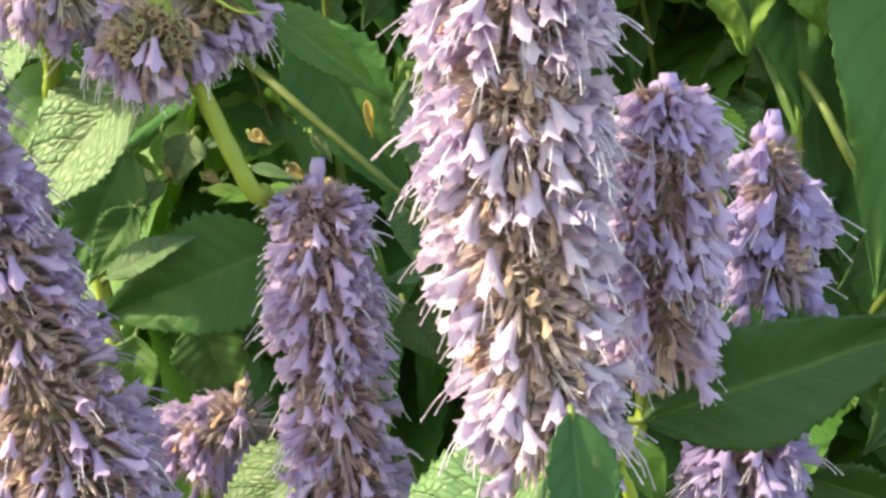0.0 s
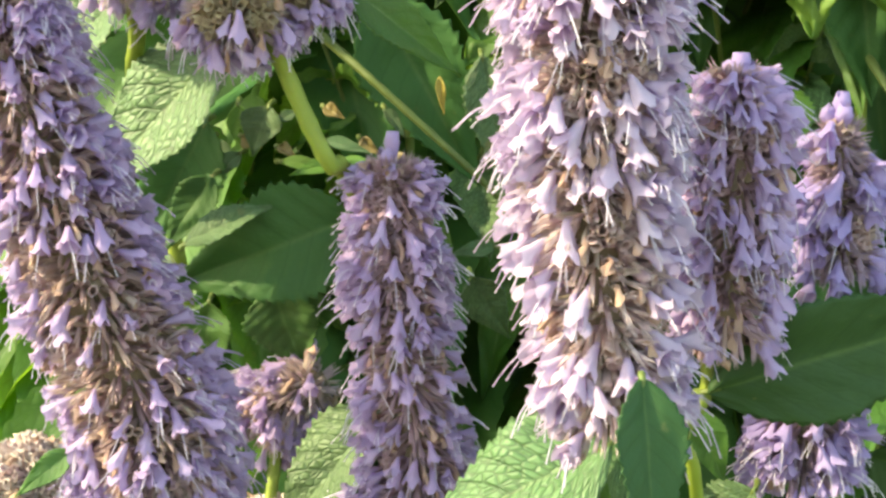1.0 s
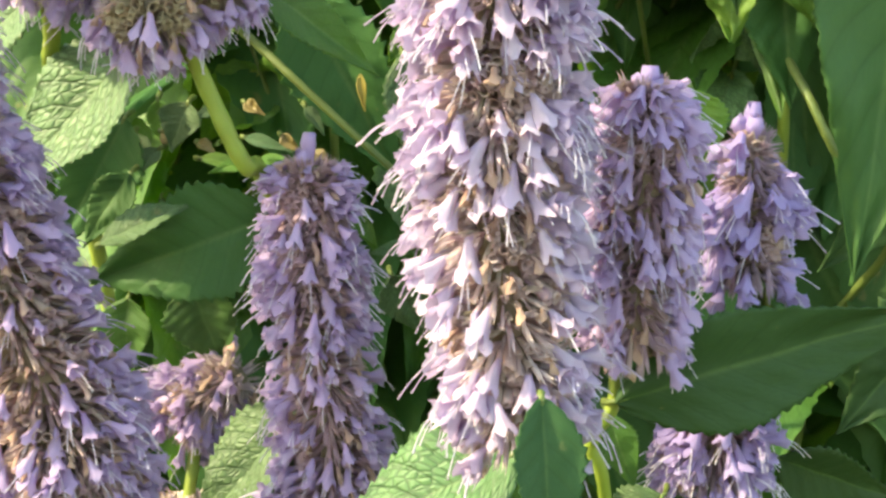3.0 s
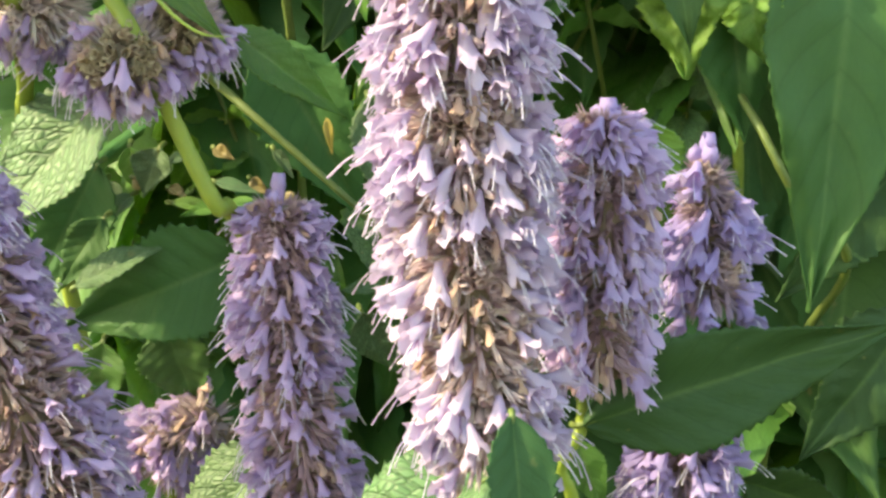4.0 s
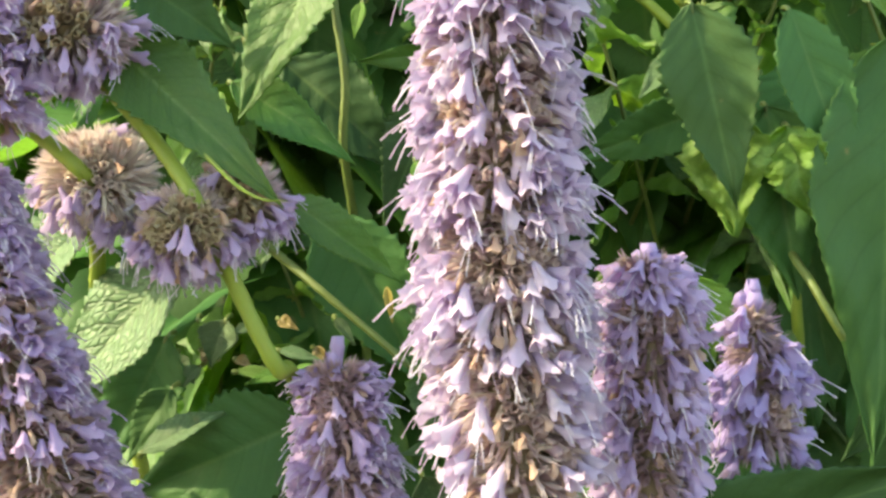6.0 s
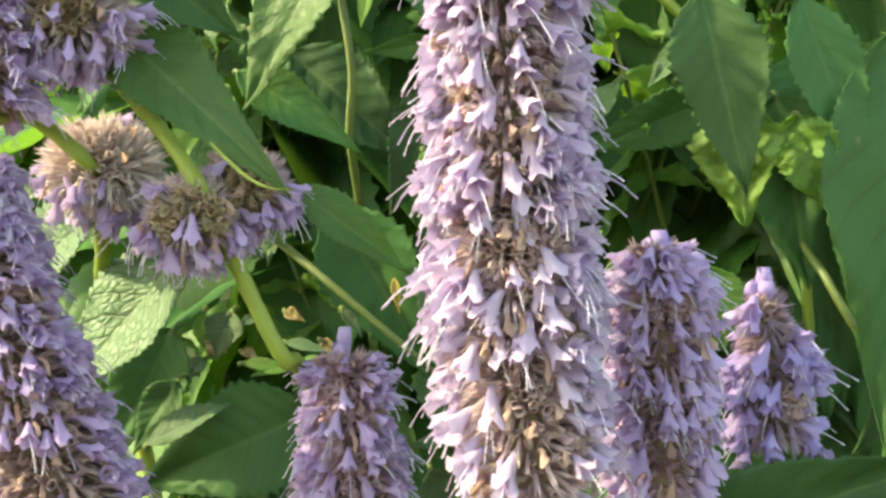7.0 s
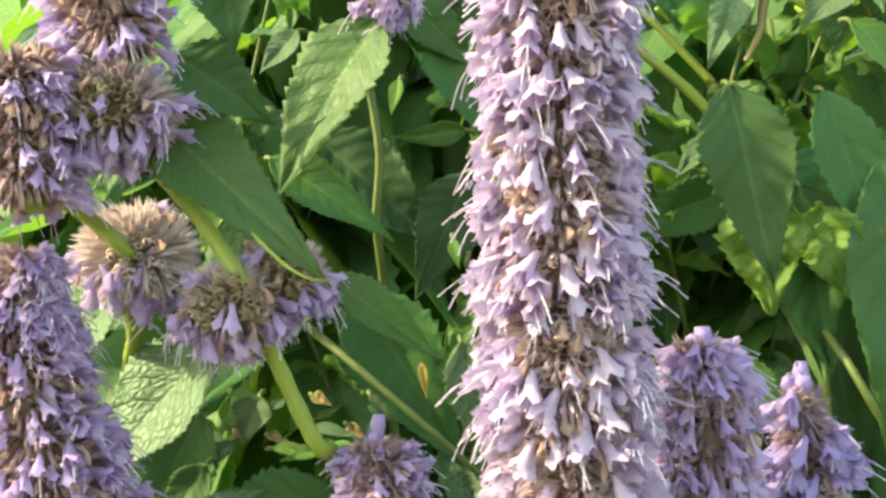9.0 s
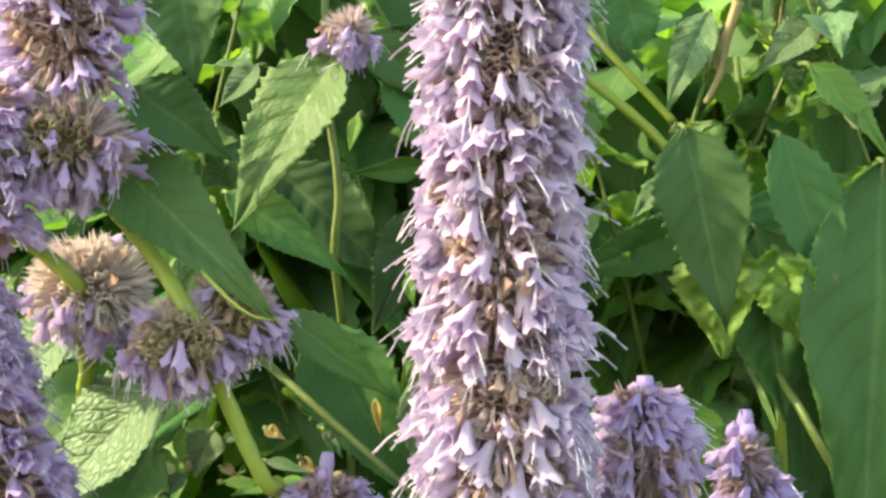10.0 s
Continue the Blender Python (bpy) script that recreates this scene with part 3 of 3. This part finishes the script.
flower_spike(third, [(44, 42, -7), (45, 42, -30)][::-1], (5.0, 5.2, 5.0, 4.4, 2.8), fresh=0.25, dry=0.04, seed=8, depth=0.15, crown=1.0, size=0.86, hang=True, spent=0.05, calyx=CALYX_VIOLET, petal=PETAL_DEEP, singles=220, whorl=6.0)
tip_buds(third, (44, 42, -9), 6.5, PETAL_DEEP, count=4, seed=9)
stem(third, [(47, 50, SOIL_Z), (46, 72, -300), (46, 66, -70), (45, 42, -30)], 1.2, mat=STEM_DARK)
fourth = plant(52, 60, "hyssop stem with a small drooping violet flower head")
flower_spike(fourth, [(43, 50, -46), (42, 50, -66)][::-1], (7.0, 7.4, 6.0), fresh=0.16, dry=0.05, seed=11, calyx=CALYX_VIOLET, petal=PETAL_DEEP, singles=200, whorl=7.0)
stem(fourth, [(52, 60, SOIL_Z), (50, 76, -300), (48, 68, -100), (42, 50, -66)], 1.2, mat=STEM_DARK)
leaf(fourth, (68, 66, -71), (57, 64, -92), 10.6, roll=0, mat=LEAF_SHADED_DARK, seed=77)
leaf(fourth, (40, 61, -72), (50, 59, -90), 9.4, roll=0, mat=LEAF_SHADED_DARK, seed=78)
leaf(fourth, (55, 59, -64), (77, 59, -72), 7.4, roll=20, mat=LEAF_SHADED_DARK, seed=26)

# ---- the spike with the open top ----
blue = plant(-20, 80, "hyssop stem with a blunt-topped violet flower spike")
flower_spike(blue, [(-28, 65, -16), (-27, 65, -37), (-23, 65, -74), (-25, 65, -82)][::-1], (9.0, 8.6, 7.6, 6.6, 5.0), fresh=0.19, dry=0.05, seed=13, depth=0.22, crown=0.9, size=0.74, empties=CALYX_MAUVE, calyx=CALYX_MAUVE, petal=PETAL_BLUE, singles=240, spent=0.12)
tip_buds(blue, (-28, 65, -18), 7.0, PETAL_BLUE, seed=14)
tip_buds(second, (26, 27, -1), 4.2, PETAL_DEEP, count=5, seed=15)
stem(blue, [(-20, 80, SOIL_Z), (-20, 76, -300), (-22, 66, -120), (-25, 65, -82)], 1.5)
leaf(blue, (-30, 72, -62), (-50, 70, -86), 10.6, roll=42, mat=LEAF_SUNLIT, seed=8)

# ---- the leaning spike ----
leaning = plant(-30, 70, "leaning hyssop stem with a long faded flower spike")
flower_spike(leaning, [(-66, 45, -72), (-65, 45, -64), (-78, 45, -29), (-89, 45, 7), (-88, 45, 19)], (10.5, 12.4, 12.4, 11.0, 9.5, 7.0, 3.0), fresh=0.24, dry=0.05, seed=17, pitch=1.3, petal=PETAL_BLUE, calyx=CALYX_DULL, spent=0.16)
stem(leaning, [(-30, 70, SOIL_Z), (-34, 66, -300), (-54, 45, -78), (-59, 45, -71), (-66, 45, -72)], 1.7)
leaf(leaning, (-77, 38, -61), (-86, 35, -68), 2.5, roll=15, seed=34)

# ---- the stem with spaced whorls and the folded leaf ----
spaced = plant(-20, 95, "hyssop stem with spaced flower whorls and a folded leaf")
stem(spaced, [(-20, 95, SOIL_Z), (-18, 92, -300), (-24, 80, -60), *[(-67, 52, 36), (-58, 53, 25), (-50, 51, 13), (-46, 58, 1), (-38, 61, -16), (-37, 64, -16), (-32, 71, -29)][::-1], (-72, 47, 44), (-73, 48, 70), (-73, 48, 82)], 1.75, taper=0.75)
flower_whorl(spaced, (-53, 54, 10), 7.6, seed=21, calyx=CALYX_OLIVE, sides=CALYX_LILAC, petal=PETAL_BLUE, fresh=0.28, singles=150, label="half-spent whorl of olive cups with violet bells")
flower_whorl(spaced, (-45, 61, 15), 7.4, seed=22, calyx=CALYX_OLIVE, sides=CALYX_LILAC, petal=PETAL_BLUE, fresh=0.28, singles=150)
flower_whorl(spaced, (-72, 47, 44), 9.8, seed=24, calyx=CALYX_OLIVE, sides=CALYX_LILAC, petal=PETAL_BLUE, face=-0.8, fresh=0.16, singles=200, stretch=(1.1, 1.1, 0.8))
flower_spike(spaced, [(-73, 48, 82), (-73, 48, 70), (-73, 48, 55)][::-1], (8.0, 10.0, 9.5, 9.0, 8.0), calyx=CALYX_DULL, petal=PETAL_BLUE, fresh=0.16, dry=0.12, seed=23, singles=160, spent=0.45, whorl=10.0, depth=0.25)
leaf(spaced, (-65, 54, 42), (-34, 42, 13.6), 9.3, roll=-22, mat=LEAF, seed=41, fold=0.22, droop=0.10, blunt=0.24, point=1.15, label="folded dark green leaf with a sunlit edge")
rim = [mm(*p) for p in ((-66, 52, 38), (-61, 50, 33), (-54, 48, 28), (-47, 45, 21), (-41, 43, 15.5), (-37, 42, 13.5), (-33, 42, 13.3))]
part("lit_leaf_margin", Shape().add(*tube(curve_points(rim, 30), [0.00042 * math.sin(math.pi * (0.08 + 0.88 * k / 29)) for k in range(30)], 6)).mesh("lit_leaf_margin", (STEM,)), spaced, "sunlit edge of the folded leaf, added as a pale tube")
leaf(spaced, (-55, 70, 7), (-87, 70, -24), 11.4, roll=36, mat=LEAF_SUNLIT, seed=4, fold=0.10, teeth=24, blunt=0.42, label="sunlit netted leaf")
leaf(spaced, (-37, 63, 15), (-15, 73, 0), 5.3, roll=-30, mat=LEAF, seed=5, droop=0.15)
leaf(spaced, (-35, 73, -26), (-70, 73, -40), 11.8, roll=0, mat=LEAF_SHADED, seed=6, teeth=20)
leaf(spaced, (-52, 85, -41), (-46, 87, -59), 8.2, roll=10, mat=LEAF_SHADED, seed=61)
leaf(spaced, (-65, 89, -45), (-66, 90, -61), 6.0, roll=10, mat=LEAF, seed=62)
leaf(spaced, (-60, 94, -7), (-58, 94, -17), 3.3, roll=20, mat=LEAF_YOUNG, seed=411)
leaf(spaced, (-53, 87, -7), (-56, 85, -16), 4.7, roll=15, mat=LEAF_SUNLIT, seed=42)
leaf(spaced, (-50, 83, -17), (-40, 83, -18), 1.7, roll=-40, mat=LEAF_YOUNG, seed=43)
leaf(spaced, (-65, 97, -14), (-62, 97, -20), 2.4, roll=10, mat=LEAF_SUNLIT, seed=44)
leaf(spaced, (-65, 88, -10), (-78, 86, -36), 9.0, roll=0, mat=LEAF_SHADED, seed=74)
leaf(spaced, (-63, 83, -20), (-72, 81, -34), 4.6, roll=10, mat=LEAF_SHADED, seed=76)
leaf(spaced, (-42, 85, -13), (-33, 83, -15), 1.6, roll=-40, mat=LEAF_SUNLIT, seed=611, petiole=2)
leaf(spaced, (-39, 83, -17), (-31, 80, -17), 1.6, roll=-40, mat=LEAF_YOUNG, seed=612, petiole=2)
leaf(spaced, (-31, 87, -7), (-27, 85, -12), 1.5, roll=-35, mat=LEAF_SUNLIT, seed=613, petiole=2)
leaf(spaced, (-48, 87, -8), (-52, 85, -10), 1.3, roll=30, mat=LEAF_SUNLIT, seed=614, petiole=2)
leaf(spaced, (-40, 83, -17), (-48, 80, -19), 1.9, roll=30, mat=LEAF_YOUNG, seed=615, petiole=2)
leaf(spaced, (-59, 90, -16), (-64, 87, -21), 2.3, roll=30, mat=LEAF_SUNLIT, seed=616, petiole=2)
for k, (x, z) in enumerate(((-57, -14), (-34, -14), (-41, -8), (-28, -17), (-50, -16))):
    leaf(spaced, (x - 2, 92, z + 1), (x + 2, 90, z - 1 - k % 2), 1.5, roll=20 - 15 * k, mat=STEM_BROWN, seed=640 + k, fine=1, petiole=2, fold=0.7, ruffle=2.5, label="dry curled leaf")
leaf(spaced, (-65, 67, -31), (-50, 67, -23), 4.0, roll=-45, mat=LEAF_SUNLIT, seed=40, teeth=8, blunt=0.5)

# ---- the stem with the straw-coloured ball ----
faded = plant(-70, 90, "hyssop stem with a faded straw-pink flower ball")
stem(faded, [(-70, 90, SOIL_Z), (-72, 84, -300), (-70, 100, -60), *[(-81, 54, 28), (-72, 56, 20), (-74, 66, 18), (-74, 71, 6), (-78, 85, -3)][::-1], (-85, 39, 28), (-87, 39, 52)], 1.7)
flower_whorl(faded, (-72, 65, 20), 9.6, seed=27, calyx=CALYX_STRAW, sides=CALYX_PINK, face=-0.75, fresh=0.16, petal=PETAL_BLUE, dry=0.03, singles=260, stretch=(1.08, 1, 0.92), label="faded straw and pink flower ball")
flower_spike(faded, [(-87, 39, 52), (-85, 39, 28)][::-1], (7.0, 8.0, 7.5), calyx=CALYX_DULL, petal=PETAL_BLUE, fresh=0.15, dry=0.12, seed=29, singles=150)
leaf(faded, (-80, 87, 15), (-98, 87, -5), 10.4, roll=40, mat=LEAF_SUNLIT, seed=22)
leaf(faded, (-71, 71, -77), (-86, 71, -87), 5.2, roll=15, mat=LEAF, seed=35)

# ---- stems behind ----
upright = plant(-26, 110, "tall green hyssop stem with broad leaves")
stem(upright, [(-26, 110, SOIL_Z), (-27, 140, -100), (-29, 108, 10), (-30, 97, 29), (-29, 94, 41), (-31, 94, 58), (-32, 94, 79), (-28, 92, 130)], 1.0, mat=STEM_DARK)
leaf(upright, (-28, 74, 65), (-48, 71, 31), 11.6, roll=30, mat=LEAF, seed=2, droop=0.08, blunt=0.25, label="upright netted leaf catching the sun")
leaf(upright, (-49, 77, 39), (-25, 74, 23), 5.6, roll=-18, mat=LEAF, seed=33)
leaf(upright, (-66, 68, 58), (-47, 71, 45), 8.0, roll=-15, mat=LEAF_SHADED, seed=171)
leaf(upright, (-44, 83, 65), (-52, 83, 57), 3.4, roll=15, mat=LEAF_SUNLIT, seed=46)
leaf(upright, (-34, 101, 14), (-13, 99, -23), 11.6, roll=0, mat=LEAF_SHADED, seed=51)
leaf(upright, (-11, 99, 38), (-22, 97, 12), 8.2, roll=-10, mat=LEAF_SHADED_DARK, seed=52)
leaf(upright, (-24, 83, 55), (-26, 83, 48), 1.7, roll=20, mat=LEAF_YOUNG, seed=53, petiole=3)
leaf(upright, (-43, 104, 47), (-17, 101, 23), 10.5, roll=-10, mat=LEAF_SHADED_DARK, seed=521)
leaf(upright, (-11, 92, 46), (-26, 89, 44), 2.9, roll=-25, mat=LEAF, seed=522)
leaf(upright, (-17, 97, 69), (-8, 94, 45), 6.9, roll=0, mat=LEAF_SHADED, seed=54)
leaf(upright, (-14, 80, 23), (-13, 80, 17), 1.4, roll=20, mat=LEAF_YOUNG, seed=55, petiole=3)
leaf(upright, (-61, 85, 86), (-57, 85, 62), 9.6, roll=0, mat=LEAF_SHADED, seed=70)
leaf(upright, (-10, 80, -32), (-18, 78, -33), 1.9, roll=30, mat=LEAF_SUNLIT, seed=617, petiole=2)
leaf(upright, (-23, 94, 74), (-9, 94, 59), 5.8, roll=0, mat=LEAF_SHADED, seed=18)
leaf(upright, (-14, 83, -38), (-7, 83, -50), 5.1, roll=15, mat=LEAF_SUNLIT, seed=231)
leaf(upright, (-13, 88, 3), (-8, 88, -22), 5.4, roll=0, mat=LEAF_SUNLIT, seed=28)
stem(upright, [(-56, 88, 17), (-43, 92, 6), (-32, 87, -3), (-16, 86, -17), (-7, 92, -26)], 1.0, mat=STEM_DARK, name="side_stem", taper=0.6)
for pair, (z, turn) in enumerate(((88, 10), (103, 95), (117, 20), (128, 80))):
    for half in (0, 1):
        a = radians(turn + 180 * half)
        leaf(upright, (-29 + 4 * math.cos(a), 93 + 4 * math.sin(a), z), (-29 + 36 * math.cos(a), 93 + 36 * math.sin(a), z - 6 - 5 * half), 9.0 - pair, roll=0, face=(0, 0, 1), mat=LEAF, seed=810 + 2 * pair + half, fine=1)
leaf(upright, (-21, 90, -1), (-20, 90, -8), 1.0, roll=0, mat=STRAW, seed=77, petiole=0, fold=0.6, label="dry yellow leaf")
flower_whorl(upright, (-25, 74, 70), 4.0, seed=31, fresh=0.5, petal=PETAL_BLUE, calyx=CALYX_LILAC, singles=90, cups=False)
broad = plant(70, 120, "hyssop stem with large dark toothed leaves")
stem(broad, [(70, 120, SOIL_Z), (72, 150, -200), (78, 128, -60), (84, 100, -30), (67, 80, -13), (62, 80, -4), (58, 96, 10), (62, 150, 80)], 1.0, mat=STEM_DARK)
leaf(broad, (80, 88, 46), (72, 78, -37), 19.0, roll=-10, mat=LEAF_SHADED, seed=111, droop=0.05, teeth=40, blunt=0.42, point=1.05, label="large dark leaf with a browned tip")
leaf(broad, (39, 75, 51), (47, 73, 12), 10.4, roll=-5, teeth=18, mat=LEAF_SHADED, seed=12, label="broad shaded leaf with worn edges")
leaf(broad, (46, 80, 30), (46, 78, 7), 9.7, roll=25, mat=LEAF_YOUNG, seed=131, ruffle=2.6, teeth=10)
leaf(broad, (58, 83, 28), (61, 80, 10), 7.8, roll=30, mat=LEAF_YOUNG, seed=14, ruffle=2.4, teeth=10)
leaf(broad, (59, 84, 51), (71, 80, 11), 8.4, roll=-12, mat=LEAF_SHADED, seed=15)
leaf(broad, (65, 104, 43), (54, 101, 8), 12, roll=5, mat=LEAF_SHADED, seed=591)
leaf(broad, (44, 98, 34), (16, 95, 23), 6.5, roll=-20, mat=LEAF_SHADED, seed=592)
leaf(broad, (36, 78, 41), (29, 78, 34), 2.8, roll=25, mat=LEAF_SUNLIT, seed=57)
leaf(broad, (55, 90, 33), (60, 86, -5), 12.2, roll=0, mat=LEAF_SHADED, seed=59)
leaf(broad, (99, 104, -41), (76, 98, -71), 13.0, roll=0, mat=LEAF_SHADED_DARK, seed=762)
leaf(broad, (94, 102, -11), (70, 98, -38), 9.6, roll=0, mat=LEAF_SHADED_DARK, seed=761)
leaf(broad, (37, 61, -1), (40, 61, -16), 6.0, roll=0, mat=LEAF_YOUNG, seed=29)
sprawling = plant(30, 150, "sprawling green hyssop stem with sunlit leaves")
stem(sprawling, [(53, 94, 80), (50, 94, 71), (49, 94, 65), (46, 94, 59)], 1.2, mat=STEM_BROWN, name="dry_twig", taper=0.5, label="dry brown twig")
stem(sprawling, [(42, 112, 58), (24, 112, 78), (10, 116, 95)], 0.9, name="side_stem")
stem(sprawling, [(60, 150, SOIL_Z), (66, 140, -120), (60, 112, 20), (40, 106, 51), (20, 106, 69), (-10, 112, 95)], 1.3)
leaf(sprawling, (31, 109, 89), (35, 109, 69), 7.3, roll=0, mat=LEAF_SHADED, seed=71)
leaf(sprawling, (47, 94, 78), (38, 94, 58), 5.2, roll=20, mat=LEAF_SUNLIT, seed=19)
leaf(sprawling, (69, 94, 76), (57, 94, 66), 4.8, roll=20, mat=LEAF_SUNLIT, seed=20)
leaf(sprawling, (66, 89, 66), (83, 89, 48), 6.2, roll=-35, mat=LEAF_YOUNG, seed=210)
low = plant(-60, 85, "low hyssop stem with faded pink flower whorls")
stem(low, [(-60, 85, SOIL_Z), (-60, 80, -300), (-52, 78, -88), (-50, 86, -64)], 1.4)
flower_whorl(low, (-52, 78, -88), 10.0, seed=37, calyx=CALYX_STRAW, fresh=0.08, singles=120, stretch=(1.3, 1, 0.7))
flower_spike(low, [(-54, 86, -70), (-50, 86, -64), (-43, 85, -58)], (6.0, 8.0, 7.0, 5.0), calyx=CALYX_LILAC, petal=PETAL_BLUE, fresh=0.3, dry=0.06, seed=38, singles=120)
outer = plant(-95, 85, "low hyssop stem with a faded pink flower whorl")
stem(outer, [(-95, 85, SOIL_Z), (-94, 80, -300), (-95, 71, -76)], 1.4)
flower_whorl(outer, (-95, 71, -76), 9.0, seed=39, calyx=CALYX_STRAW, fresh=0.15, singles=120)

# ---- leafy stems of the clump behind ----
SHARED = []
for k in range(8):
    sh = leaf_shape(Vector((0, 0, 0)), Vector((0.040 + 0.002 * k, 0, -0.004)), 0.0105 + 0.0009 * (k % 4), seed=300 + k, fine=1, petiole=7, droop=(0.1, 0.2, 0.3, 0.15)[k % 4], fold=0.2 + 0.05 * (k % 3), face=(0, 0, 1), back=(-1, 0, -0.2), teeth=12, ruffle=1.6)
    SHARED.append([sh.mesh("leaf", (m, STEM)) for m in (LEAF, LEAF_SHADED, LEAF_SUNLIT)])


def leafy_stem(x, y, top, seed, low=-260):
    r = random.Random(seed)
    lean_x, lean_y = r.uniform(-25, 25), r.uniform(-15, 25)
    thing = plant(x - 2 * lean_x, y, "leafy green hyssop stem in the clump behind", "leafy stems behind")
    pts = [(x - 2 * lean_x, y, SOIL_Z), (x - 1.2 * lean_x, y, -300), (x, y, -80), (x + lean_x, y + lean_y, top)]
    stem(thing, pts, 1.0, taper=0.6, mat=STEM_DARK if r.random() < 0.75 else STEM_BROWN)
    path = curve_points(pts, 200)
    z, turn = low, r.uniform(0, 3.1)
    while z < top:
        p = min(path, key=lambda q: abs(q[2] - z))
        for k in (0, 1, 2):
            a = turn + math.pi * k + r.uniform(-0.3, 0.3) if k < 2 else -math.pi / 2 + r.uniform(-1.0, 1.0)
            hang = r.uniform(0.05, 0.95) if k < 2 else r.uniform(0.6, 1.25)
            m = Matrix.Translation(mm(*p)) @ Matrix.Rotation(a, 4, "Z") @ Matrix.Rotation(hang, 4, "Y") @ Matrix.Rotation(r.uniform(-0.5, 0.5), 4, "X") @ Matrix.Translation((0.004, 0, 0)) @ Matrix.Scale(r.uniform(0.85, 1.45) * (1.0 if k < 2 else 1.2), 4)
            part("leaf", r.choice(SHARED)[r.choice((0, 0, 1, 1, 2)) if k < 2 else r.choice((0, 1, 1, 1))], thing, m=m)
        turn += math.pi / 2 + r.uniform(-0.2, 0.2)
        z += r.uniform(20, 30)
    return thing


def young_shoot(x, y, foot, top, seed):
    """A side shoot with small crinkled leaves in close pairs."""
    r = random.Random(seed)
    thing = plant(x, y + 30, "young hyssop shoot with small crinkled leaves", "leafy stems behind")
    lean = r.choice((-1, 1)) * r.uniform(14, 30)
    pts = [(x, y + 30, SOIL_Z), (x - lean, y + 70, -200), (x - 0.8 * lean, y + 45, foot - 40), (x - 0.3 * lean, y + 8, foot), (x + 0.5 * lean, y + r.uniform(-6, 6), top)]
    stem(thing, pts, 0.8, taper=0.5, mat=STEM_DARK)
    path = curve_points(pts, 240)
    z, turn = foot, r.uniform(0, 3.1)
    while z < top:
        p = min(path, key=lambda q: abs(q[2] - z))
        for k in (0, 1):
            a = turn + math.pi * k + r.uniform(-0.4, 0.4)
            m = Matrix.Translation(mm(*p)) @ Matrix.Rotation(a, 4, "Z") @ Matrix.Rotation(r.uniform(-0.2, 0.8), 4, "Y") @ Matrix.Rotation(r.uniform(-0.7, 0.7), 4, "X") @ Matrix.Scale(r.uniform(0.28, 0.62), 4)
            part("leaf", r.choice(CRINKLED), thing, m=m)
        turn += math.pi / 2 + r.uniform(-0.3, 0.3)
        z += r.uniform(7, 13)
    return thing


CRINKLED = []
for k in range(6):
    sh = leaf_shape(Vector((0, 0, 0)), Vector((0.036, 0, -0.003)), 0.012 + 0.001 * (k % 3), seed=340 + k, fine=1, petiole=5, droop=(0.1, 0.3, 0.45)[k % 3], fold=0.15 + 0.2 * (k % 2), face=(0, 0, 1), back=(-1, 0, -0.2), teeth=9, ruffle=3.2)
    CRINKLED.append(sh.mesh("leaf", ((LEAF, LEAF_YOUNG, LEAF_SUNLIT)[k % 3], STEM)))
for k, (x, y, foot, top) in enumerate(((26, 104, 20, 78), (44, 112, 28, 92), (62, 108, 42, 88), (80, 104, 34, 84), (54, 122, -30, 40), (-8, 116, -20, 60), (-40, 118, -30, 12), (-58, 112, 44, 90), (-16, 122, 58, 98), (-64, 116, -48, -4))):
    young_shoot(x, y, foot, top, 900 + k)

r = random.Random(77)
for k in range(26):
    leafy_stem(-95 + 255 * (k % 13) / 12 + r.uniform(-9, 9), (146, 180)[k // 13] + r.uniform(-8, 14), r.uniform(90, 150), 500 + k)

# ---- the deeper greenery and the skirts of the clump, too dense to tell apart ----
thicket = Shape()
r = random.Random(5)
COARSE = [leaf_shape(Vector((0, 0, 0)), Vector((0.044, 0, -0.004)), 0.012, seed=700 + k, fine=0, petiole=0, droop=0.1 + 0.07 * k, fold=0.25, face=(0, 0, 1)) for k in range(4)]


def scatter(count, where, small, large):
    for k in range(count):
        one = r.choice(COARSE)
        m = Matrix.Translation(mm(*where())) @ Euler((r.uniform(-0.6, 0.6), r.uniform(0, 1.0), r.uniform(0, 6.28))).to_matrix().to_4x4() @ Matrix.Scale(r.uniform(small, large), 4)
        thicket.add([m @ Vector(v) for v in one.v], one.f, one.uv, r.choice((0, 1, 1)))


def behind():
    y = 210 + 200 * r.random() ** 1.3
    return r.uniform(-240, 420), y, r.uniform(-420, 95 + 0.5 * (y - 210))


def mound():
    """Below and round the flowers: a rounded clump that stands on the soil, hollow where the stems rise."""
    a, out, z = r.uniform(0, 6.283), r.uniform(0.55, 1.0), r.uniform(SOIL_Z + 15, -190)
    wide = 0.75 + 0.25 * math.sin(math.pi * (z - SOIL_Z) / 620)
    return 60 + 430 * out * wide * math.cos(a), 190 + 330 * out * wide * math.sin(a), z


def far_back():
    x = r.uniform(-430, 550)
    bow = 1 - ((x - 60) / 490) ** 2
    return x, 380 + (40 + 200 * r.random()) * bow, r.uniform(SOIL_Z + 20, -60 + 290 * bow**0.5)


scatter(3400, behind, 1.0, 2.0)
scatter(2600, mound, 1.4, 2.6)
scatter(2000, far_back, 2.0, 3.2)
tagged(new("thicket", thicket.mesh("thicket", (LEAF, LEAF_YOUNG))), "deep green mass of hyssop leaves behind", "foliage", kind="stuff")
